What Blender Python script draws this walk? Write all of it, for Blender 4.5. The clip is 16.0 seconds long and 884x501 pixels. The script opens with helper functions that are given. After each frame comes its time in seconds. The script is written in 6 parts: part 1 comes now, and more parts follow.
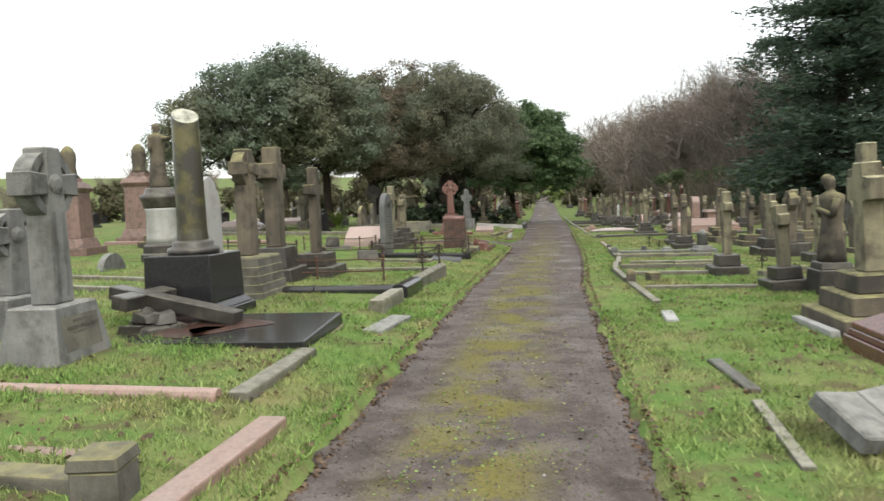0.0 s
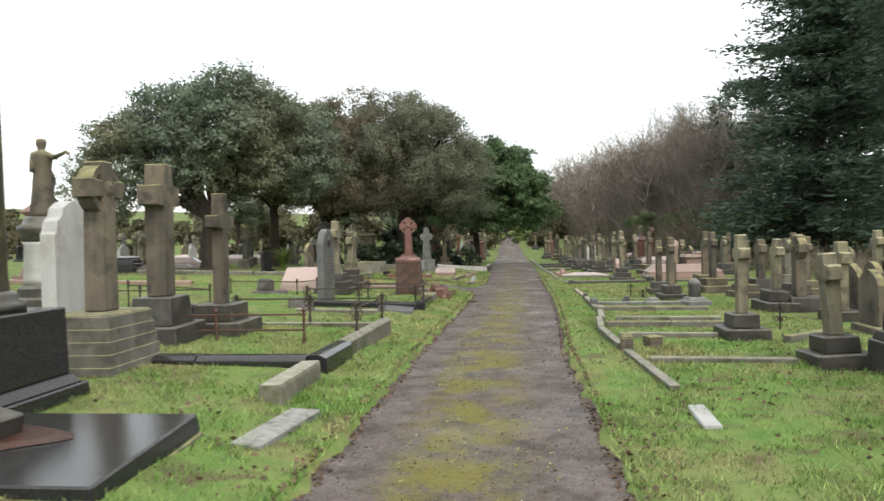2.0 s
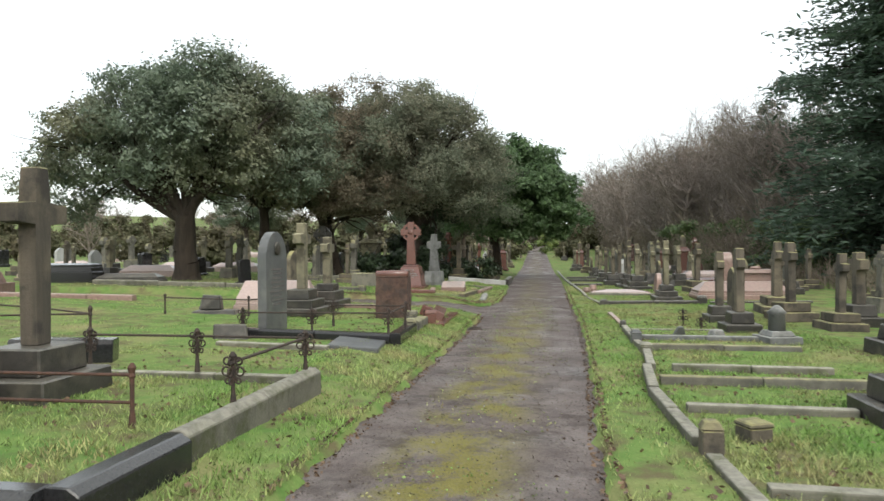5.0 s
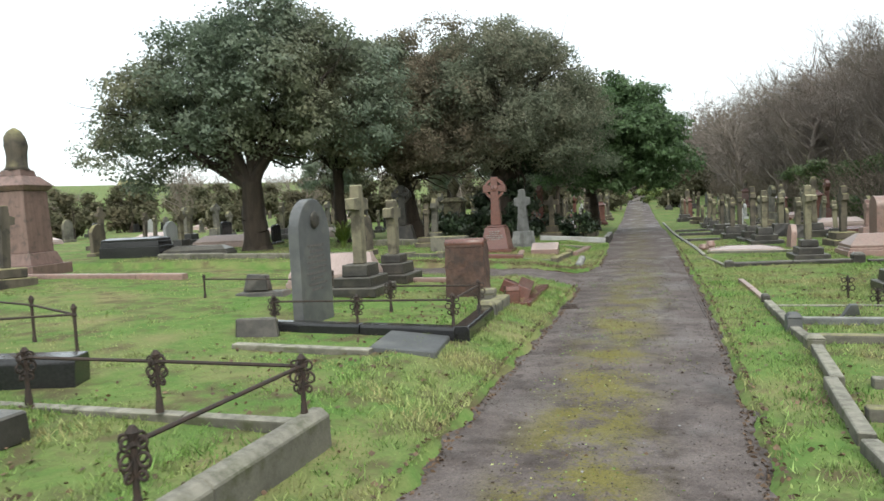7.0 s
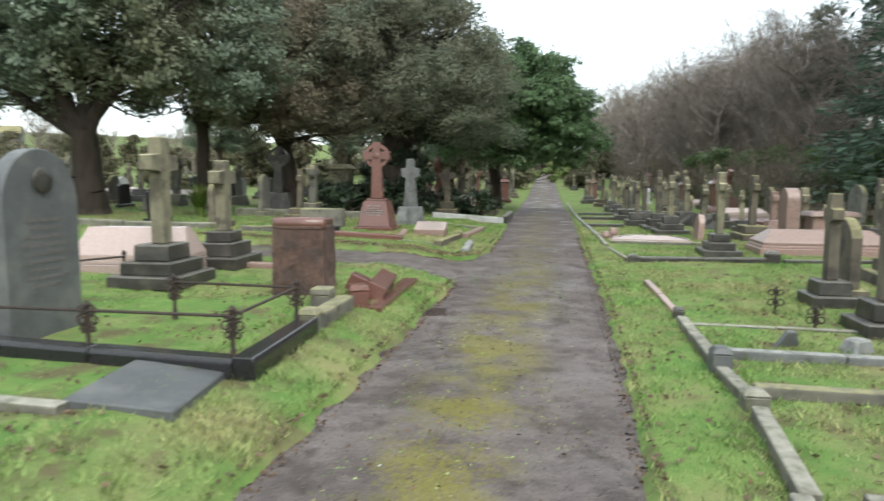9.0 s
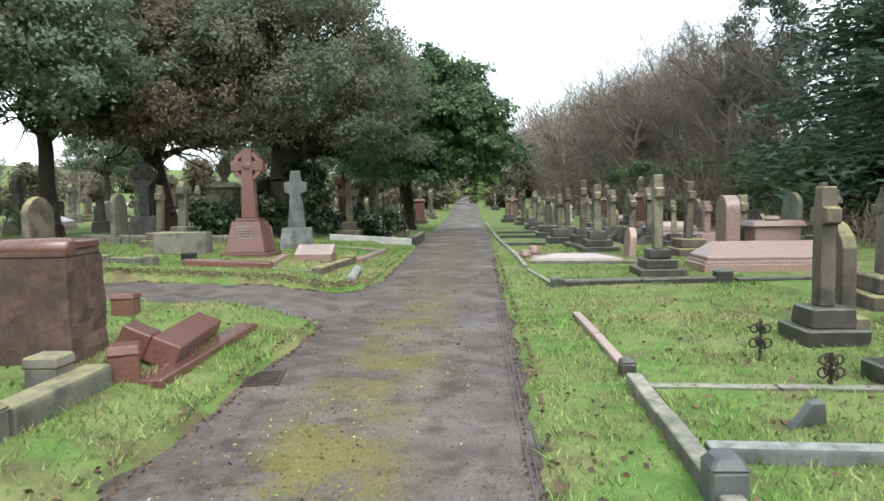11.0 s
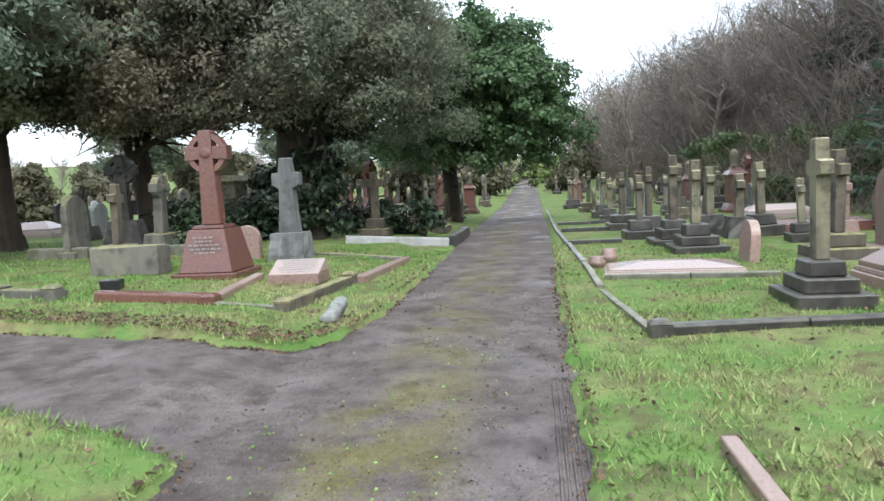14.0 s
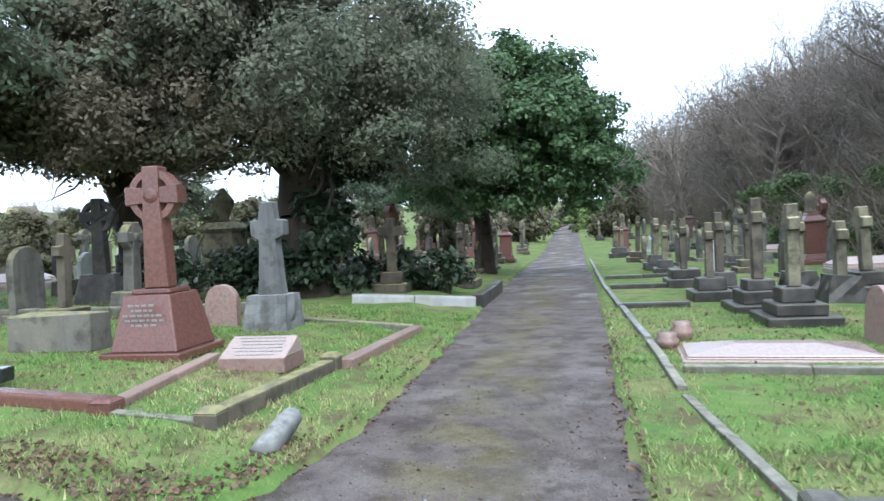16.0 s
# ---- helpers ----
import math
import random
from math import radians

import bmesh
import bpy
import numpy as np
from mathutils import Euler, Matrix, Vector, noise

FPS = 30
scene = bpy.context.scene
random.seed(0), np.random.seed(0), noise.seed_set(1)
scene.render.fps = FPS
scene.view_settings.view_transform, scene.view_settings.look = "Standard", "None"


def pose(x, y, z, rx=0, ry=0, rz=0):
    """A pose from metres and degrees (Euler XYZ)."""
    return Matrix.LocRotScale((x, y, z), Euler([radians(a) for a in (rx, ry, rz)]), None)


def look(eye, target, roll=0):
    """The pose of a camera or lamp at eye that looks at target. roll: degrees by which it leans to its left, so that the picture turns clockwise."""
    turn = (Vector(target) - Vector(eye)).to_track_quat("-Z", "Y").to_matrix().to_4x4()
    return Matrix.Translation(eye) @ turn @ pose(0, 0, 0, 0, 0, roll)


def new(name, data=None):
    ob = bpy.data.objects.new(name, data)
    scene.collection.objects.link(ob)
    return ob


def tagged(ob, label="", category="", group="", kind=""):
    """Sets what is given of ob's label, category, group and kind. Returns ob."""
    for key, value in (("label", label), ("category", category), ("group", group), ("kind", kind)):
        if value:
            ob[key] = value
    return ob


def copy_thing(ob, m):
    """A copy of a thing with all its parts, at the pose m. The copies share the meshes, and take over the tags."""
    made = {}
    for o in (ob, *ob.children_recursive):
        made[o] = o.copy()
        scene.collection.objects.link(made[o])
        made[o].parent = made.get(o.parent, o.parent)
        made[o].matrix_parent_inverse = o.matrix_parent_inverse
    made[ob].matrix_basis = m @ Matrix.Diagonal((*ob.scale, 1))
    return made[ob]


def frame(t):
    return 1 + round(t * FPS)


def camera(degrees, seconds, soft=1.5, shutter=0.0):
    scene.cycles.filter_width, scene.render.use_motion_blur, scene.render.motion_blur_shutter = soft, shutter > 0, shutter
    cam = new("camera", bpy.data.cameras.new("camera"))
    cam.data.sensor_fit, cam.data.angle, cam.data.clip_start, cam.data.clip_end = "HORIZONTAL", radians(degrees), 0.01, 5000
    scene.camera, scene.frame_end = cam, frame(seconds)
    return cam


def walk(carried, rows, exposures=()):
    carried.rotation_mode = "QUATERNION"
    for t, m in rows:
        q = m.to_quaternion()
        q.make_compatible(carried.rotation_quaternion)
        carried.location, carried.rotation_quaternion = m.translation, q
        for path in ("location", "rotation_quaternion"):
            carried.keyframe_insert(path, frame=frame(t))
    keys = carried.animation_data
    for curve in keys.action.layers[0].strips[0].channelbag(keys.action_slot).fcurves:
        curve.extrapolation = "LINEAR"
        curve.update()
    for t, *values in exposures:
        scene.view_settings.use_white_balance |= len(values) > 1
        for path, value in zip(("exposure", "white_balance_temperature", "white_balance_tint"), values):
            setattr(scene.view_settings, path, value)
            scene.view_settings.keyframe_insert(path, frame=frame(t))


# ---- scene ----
cam = camera(66.3, 16.0, soft=1.5, shutter=0.25)
PATH = [
    (0, (-0.001, 0.022, 1.459), (-0.305, 1.994, 1.317), -2.3),
    (0.5, (-0.138, 0.596, 1.445), (-0.571, 2.544, 1.311), -3.2),
    (1, (-0.236, 1.331, 1.477), (-0.638, 3.285, 1.349), -1.7),
    (1.5, (-0.22, 1.991, 1.499), (-0.597, 3.954, 1.43), -3.4),
    (2, (-0.096, 2.709, 1.455), (-0.293, 4.7, 1.425), -1.2),
    (2.5, (0.004, 3.306, 1.429), (-0.144, 5.299, 1.35), -0.6),
    (3, (0.161, 3.952, 1.439), (0.136, 5.948, 1.322), 1.0),
    (3.2, (0.186, 4.227, 1.454), (0.106, 6.221, 1.321), 0.7),
    (5.3, (0.201, 6.963, 1.43), (-0.179, 8.927, 1.458), -1.1),
    (5.5, (0.171, 7.198, 1.458), (-0.338, 9.132, 1.495), -1.0),
    (6, (0.111, 7.863, 1.507), (-0.456, 9.781, 1.462), -2.0),
    (6.5, (-0.007, 8.484, 1.506), (-0.603, 10.392, 1.431), -2.3),
    (7, (0.041, 9.094, 1.552), (-0.52, 11.01, 1.425), -2.9),
    (7.5, (0.027, 9.73, 1.532), (-0.45, 11.661, 1.321), -2.3),
    (8, (0.072, 10.413, 1.523), (-0.419, 12.339, 1.297), -2.6),
    (8.5, (0.145, 11.044, 1.472), (-0.315, 12.978, 1.252), -1.0),
    (9, (0.255, 11.829, 1.538), (-0.047, 13.794, 1.318), 0.3),
    (9.2, (0.284, 12.123, 1.523), (0.132, 14.111, 1.369), 0.9),
    (11.3, (0.628, 15.055, 1.27), (0.539, 17.047, 1.12), -0.9),
    (11.5, (0.631, 15.327, 1.271), (0.474, 17.311, 1.074), -1.1),
    (12, (0.677, 15.998, 1.306), (0.531, 17.977, 1.055), -2.4),
    (12.5, (0.698, 16.693, 1.284), (0.522, 18.667, 1.016), -2.6),
    (13, (0.75, 17.365, 1.322), (0.547, 19.337, 1.06), -2.6),
    (13.5, (0.805, 18.033, 1.356), (0.543, 20.002, 1.117), -2.4),
    (14, (0.83, 18.723, 1.344), (0.555, 20.695, 1.157), -3.0),
    (14.5, (0.811, 19.392, 1.364), (0.507, 21.363, 1.212), -2.8),
    (15, (0.797, 20.032, 1.375), (0.585, 22.018, 1.271), -2.9),
    (15.5, (0.788, 20.645, 1.407), (0.523, 22.626, 1.329), -2.1),
    (16, (0.767, 21.271, 1.417), (0.382, 23.233, 1.367), -2.9),
]
walk(cam, [(t, look(eye, target, roll)) for t, eye, target, roll in PATH], exposures=((0, 0.64, 6700, 6), (3, 0.7, 6600, 5), (6, 0.62, 6450, 4), (8.5, 0.82, 6200, 2), (12.5, 1.07, 6050, 4), (14.5, 1.1, 5700, 5), (16, 1.14, 5400, 5)))

# ---- light ----
world = bpy.data.worlds.new("world")
scene.world = world
world.use_nodes = True
wn, wl = world.node_tree.nodes, world.node_tree.links
wn.clear()
sky = wn.new("ShaderNodeTexSky")
sky.sky_type = "NISHITA"
sky.sun_disc = False
sky.sun_elevation, sky.sun_rotation = radians(38), radians(150)
sky.dust_density = 4.0
bg_sky, bg_cloud, add, wout = wn.new("ShaderNodeBackground"), wn.new("ShaderNodeBackground"), wn.new("ShaderNodeAddShader"), wn.new("ShaderNodeOutputWorld")
bg_sky.inputs[1].default_value = 0.05
bg_cloud.inputs[0].default_value = (0.97, 0.98, 1.0, 1)
bg_cloud.inputs[1].default_value = 0.85
wl.new(sky.outputs[0], bg_sky.inputs[0])
wl.new(bg_sky.outputs[0], add.inputs[0])
wl.new(bg_cloud.outputs[0], add.inputs[1])
wl.new(add.outputs[0], wout.inputs[0])
sun_data = bpy.data.lights.new("sun", "SUN")
sun_data.energy, sun_data.angle, sun_data.color = 1.2, radians(28), (1.0, 0.96, 0.9)
sun = new("sun", sun_data)
sun.matrix_world = look((0, 0, 30), (-10, 17, 5))


# ---- materials ----
def mat(name, cols, scale=6.0, rough=0.85, bump=0.3, fine=60.0, top=None, top_amount=0.0, stain=None, stain_amount=0.0, vary=0.15, streak=False, island=False, spec=0.4, trans=0.0):
    """Stone, soil and leaf surfaces: two scales of noise, a second colour on upward faces (lichen on some), stains."""
    m = bpy.data.materials.new(name)
    m.use_nodes = True
    n, l = m.node_tree.nodes, m.node_tree.links
    b = n["Principled BSDF"]
    b.inputs["Roughness"].default_value = rough
    b.inputs["Specular IOR Level"].default_value = spec
    geo, info = n.new("ShaderNodeNewGeometry"), n.new("ShaderNodeObjectInfo")

    def tex(sc, detail=6.0, src=None):
        t = n.new("ShaderNodeTexNoise")
        t.inputs["Scale"].default_value, t.inputs["Detail"].default_value, t.inputs["Roughness"].default_value = sc, detail, 0.62
        l.new(src or geo.outputs["Position"], t.inputs["Vector"])
        return t.outputs["Fac"]

    def ramp(fac, a, z):
        r = n.new("ShaderNodeMapRange")
        r.inputs["From Min"].default_value, r.inputs["From Max"].default_value = a, z
        l.new(fac, r.inputs["Value"])
        return r.outputs["Result"]

    def mix(fac, a, c, mode="MIX"):
        x = n.new("ShaderNodeMix")
        x.data_type, x.blend_type = "RGBA", mode
        for slot, v in ((0, fac), (6, a), (7, c)):
            if hasattr(v, "is_linked"):
                l.new(v, x.inputs[slot])
            else:
                x.inputs[slot].default_value = v if slot == 0 else (*v, 1)
        return x.outputs[2]

    def times(a, c):
        x = n.new("ShaderNodeMath")
        x.operation = "MULTIPLY"
        l.new(a, x.inputs[0])
        if hasattr(c, "is_linked"):
            l.new(c, x.inputs[1])
        else:
            x.inputs[1].default_value = c
        return x.outputs[0]

    src = None
    if streak:
        mp = n.new("ShaderNodeMapping")
        mp.inputs["Scale"].default_value = (1, 1, 0.12)
        l.new(geo.outputs["Position"], mp.inputs["Vector"])
        src = mp.outputs[0]
    col = mix(ramp(tex(scale, src=src), 0.38, 0.62), cols[0], cols[1])
    if len(cols) > 2:
        col = mix(ramp(tex(scale * 0.23), 0.45, 0.68), col, cols[2])
    grain = tex(fine, 3.0)
    col = mix(times(ramp(grain, 0.3, 0.75), 0.5), col, [c * 0.55 for c in cols[0]])
    if stain:
        col = mix(times(ramp(tex(scale * 0.5 + 0.7), 0.5, 0.64), stain_amount), col, stain)
    # blends the top colour in on upward faces, broken up by noise
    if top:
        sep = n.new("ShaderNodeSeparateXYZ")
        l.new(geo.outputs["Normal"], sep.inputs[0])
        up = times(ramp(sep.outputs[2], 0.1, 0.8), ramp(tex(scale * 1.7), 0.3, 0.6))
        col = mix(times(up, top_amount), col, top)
    if vary:
        rnd = geo.outputs["Random Per Island"] if island else info.outputs["Random"]
        hsv = n.new("ShaderNodeHueSaturation")
        l.new(ramp(rnd, 0, 1), hsv.inputs["Value"])
        r = hsv.inputs["Value"].links[0].from_node
        r.inputs["To Min"].default_value, r.inputs["To Max"].default_value = 1 - vary, 1 + vary
        l.new(col, hsv.inputs["Color"])
        col = hsv.outputs[0]
    l.new(col, b.inputs["Base Color"])
    if trans:
        tr, ms = n.new("ShaderNodeBsdfTranslucent"), n.new("ShaderNodeMixShader")
        ms.inputs[0].default_value = trans
        l.new(col, tr.inputs["Color"])
        l.new(b.outputs[0], ms.inputs[1])
        l.new(tr.outputs[0], ms.inputs[2])
        l.new(ms.outputs[0], n["Material Output"].inputs["Surface"])
    if bump:
        bp = n.new("ShaderNodeBump")
        bp.inputs["Strength"].default_value, bp.inputs["Distance"].default_value = bump, 0.02
        l.new(mix(0.4, tex(scale * 2), grain), bp.inputs["Height"])
        l.new(bp.outputs[0], b.inputs["Normal"])
    return m


LICHEN, MOSS = (0.34, 0.32, 0.14), (0.10, 0.13, 0.025)
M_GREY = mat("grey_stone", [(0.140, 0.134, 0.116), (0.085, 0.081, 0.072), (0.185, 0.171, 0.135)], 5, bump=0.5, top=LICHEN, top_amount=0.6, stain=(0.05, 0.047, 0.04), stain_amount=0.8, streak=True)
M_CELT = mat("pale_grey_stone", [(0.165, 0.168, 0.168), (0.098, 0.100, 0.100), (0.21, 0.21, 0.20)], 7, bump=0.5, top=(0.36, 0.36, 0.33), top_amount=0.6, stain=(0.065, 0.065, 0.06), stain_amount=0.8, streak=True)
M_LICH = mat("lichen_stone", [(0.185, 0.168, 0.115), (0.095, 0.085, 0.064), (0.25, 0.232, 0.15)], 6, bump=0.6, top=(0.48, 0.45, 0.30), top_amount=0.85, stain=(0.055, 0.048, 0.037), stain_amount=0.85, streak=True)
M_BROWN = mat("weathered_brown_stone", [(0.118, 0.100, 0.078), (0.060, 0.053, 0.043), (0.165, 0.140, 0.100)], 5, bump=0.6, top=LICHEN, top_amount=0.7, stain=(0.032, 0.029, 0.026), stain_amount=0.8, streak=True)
M_SLATE = mat("smooth_slate", [(0.108, 0.112, 0.114), (0.078, 0.081, 0.084)], 4, rough=0.5, bump=0.15, stain=(0.17, 0.17, 0.155), stain_amount=0.45)
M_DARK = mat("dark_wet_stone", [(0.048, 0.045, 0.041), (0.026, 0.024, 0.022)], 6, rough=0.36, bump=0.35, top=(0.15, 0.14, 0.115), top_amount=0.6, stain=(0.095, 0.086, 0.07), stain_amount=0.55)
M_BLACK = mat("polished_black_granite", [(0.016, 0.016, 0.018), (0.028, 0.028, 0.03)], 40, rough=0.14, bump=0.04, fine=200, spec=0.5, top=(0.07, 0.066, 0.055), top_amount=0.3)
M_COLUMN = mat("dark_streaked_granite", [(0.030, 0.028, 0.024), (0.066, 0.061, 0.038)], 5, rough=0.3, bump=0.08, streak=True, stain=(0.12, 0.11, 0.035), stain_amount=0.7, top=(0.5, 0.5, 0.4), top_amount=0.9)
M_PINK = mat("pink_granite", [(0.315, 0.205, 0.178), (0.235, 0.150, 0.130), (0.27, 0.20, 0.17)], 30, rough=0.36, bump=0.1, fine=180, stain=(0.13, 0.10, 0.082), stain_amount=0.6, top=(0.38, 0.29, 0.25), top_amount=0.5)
M_PINKD = mat("soot_stained_pink_granite", [(0.225, 0.148, 0.128), (0.155, 0.104, 0.09)], 12, rough=0.5, bump=0.2, fine=120, stain=(0.08, 0.062, 0.052), stain_amount=0.7, streak=True)
M_PALEPINK = mat("pale_pink_granite", [(0.42, 0.325, 0.295), (0.34, 0.262, 0.238)], 30, rough=0.2, bump=0.05, fine=180, spec=0.6, stain=(0.29, 0.23, 0.2), stain_amount=0.4)
M_RED = mat("red_granite", [(0.165, 0.072, 0.056), (0.105, 0.050, 0.042)], 30, rough=0.24, bump=0.08, fine=180, spec=0.6, stain=(0.10, 0.062, 0.05), stain_amount=0.5)
M_SAND = mat("rough_red_sandstone", [(0.112, 0.064, 0.049), (0.055, 0.034, 0.029), (0.145, 0.092, 0.07)], 9, bump=1.0, fine=22, stain=(0.045, 0.034, 0.03), stain_amount=0.8)
M_WHITE = mat("white_marble", [(0.42, 0.42, 0.42), (0.33, 0.33, 0.33)], 4, rough=0.6, bump=0.1, stain=(0.25, 0.24, 0.21), stain_amount=0.7, streak=True)
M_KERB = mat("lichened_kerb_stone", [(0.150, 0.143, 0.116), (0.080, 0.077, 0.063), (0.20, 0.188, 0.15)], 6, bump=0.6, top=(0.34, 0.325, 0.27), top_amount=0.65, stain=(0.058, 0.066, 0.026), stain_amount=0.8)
M_IRON = mat("rusted_iron", [(0.035, 0.028, 0.025), (0.055, 0.035, 0.026)], 20, rough=0.75, bump=0.4, fine=120)
M_RUST = mat("brown_rust_iron", [(0.11, 0.055, 0.038), (0.06, 0.035, 0.028)], 20, rough=0.8, bump=0.4, fine=120)
M_INK = mat("faded_lettering", [(0.34, 0.32, 0.31), (0.22, 0.20, 0.19)], 40, bump=0, vary=0)
M_INKD = mat("dark_lettering", [(0.10, 0.09, 0.085), (0.14, 0.13, 0.12)], 40, bump=0, vary=0)
M_BARK = mat("dark_bark", [(0.055, 0.042, 0.032), (0.03, 0.024, 0.02)], 9, rough=0.95, bump=1.0, fine=30, streak=True)
M_BARE = mat("grey_twig_bark", [(0.255, 0.215, 0.185), (0.170, 0.142, 0.122)], 2, bump=0, vary=0.25)
M_TWIG = mat("brown_twig", [(0.240, 0.192, 0.150), (0.155, 0.124, 0.096), (0.19, 0.18, 0.105)], 0.8, bump=0, vary=0.35, island=True)
M_HOLLY = mat("grey_green_leaf", [(0.135, 0.178, 0.125), (0.185, 0.225, 0.16), (0.20, 0.185, 0.11)], 0.8, rough=0.5, bump=0, vary=0.3, island=True, spec=0.35, trans=0.4)
M_YEW = mat("dull_yew_leaf", [(0.190, 0.215, 0.155), (0.22, 0.205, 0.150), (0.18, 0.225, 0.155)], 0.7, rough=0.8, bump=0, vary=0.28, island=True, trans=0.5, spec=0.15)
M_YEWB = mat("brown_yew_leaf", [(0.235, 0.198, 0.150), (0.19, 0.19, 0.13), (0.255, 0.212, 0.155)], 0.7, rough=0.8, bump=0, vary=0.28, island=True, trans=0.5, spec=0.15)
M_HEDGE = mat("dull_hedge_leaf", [(0.115, 0.120, 0.070), (0.145, 0.125, 0.080)], 0.7, rough=0.8, bump=0, vary=0.3, island=True, trans=0.35, spec=0.15)
M_LAUREL = mat("glossy_laurel_leaf", [(0.088, 0.150, 0.066), (0.128, 0.205, 0.088), (0.105, 0.168, 0.072)], 1.0, rough=0.45, bump=0, vary=0.4, island=True, spec=0.35, trans=0.4)
M_FIR = mat("dark_fir_needles", [(0.066, 0.105, 0.072), (0.092, 0.136, 0.086)], 0.7, rough=0.6, bump=0, vary=0.4, island=True, trans=0.35)
M_IVY = mat("dark_ivy_leaf", [(0.016, 0.03, 0.014), (0.028, 0.045, 0.02)], 1.5, rough=0.5, bump=0, vary=0.4, island=True)
M_SHRUB = mat("shrub_leaf", [(0.075, 0.130, 0.042), (0.12, 0.17, 0.055), (0.09, 0.11, 0.05)], 0.8, rough=0.5, bump=0, vary=0.45, island=True, trans=0.35)
M_STRAP = mat("strap_leaf", [(0.10, 0.16, 0.03), (0.16, 0.19, 0.05)], 3, rough=0.5, bump=0, vary=0.3, island=True)
M_BLADE = mat("grass_blade", [(0.146, 0.268, 0.064), (0.226, 0.338, 0.100), (0.42, 0.375, 0.20)], 1.1, rough=0.6, bump=0, vary=0.6, island=True, spec=0.25, trans=0.25, stain=(0.34, 0.28, 0.15), stain_amount=0.65)
M_DEAD = mat("dead_leaf", [(0.145, 0.092, 0.055), (0.075, 0.05, 0.034)], 3, rough=0.7, bump=0, vary=0.5, island=True)
M_GRASS = mat("turf", [(0.094, 0.172, 0.044), (0.160, 0.228, 0.068), (0.240, 0.212, 0.105)], 3.4, rough=0.95, bump=1.0, fine=40, stain=(0.10, 0.078, 0.048), stain_amount=0.85, vary=0, spec=0.1)
M_SOIL = mat("bare_soil", [(0.10, 0.07, 0.05), (0.06, 0.045, 0.035)], 5, rough=0.95, bump=0.9, fine=30, vary=0)
M_MOULD = mat("wet_leaf_mould", [(0.075, 0.035, 0.024), (0.04, 0.022, 0.017)], 14, rough=0.35, bump=1.0, fine=50, vary=0)
M_WATER = mat("still_water", [(0.03, 0.03, 0.028), (0.025, 0.025, 0.024)], 3, rough=0.03, bump=0, vary=0, spec=0.6)
M_GRIT = mat("grit", [(0.17, 0.145, 0.125), (0.07, 0.058, 0.05)], 9, bump=0, vary=0.6, island=True)


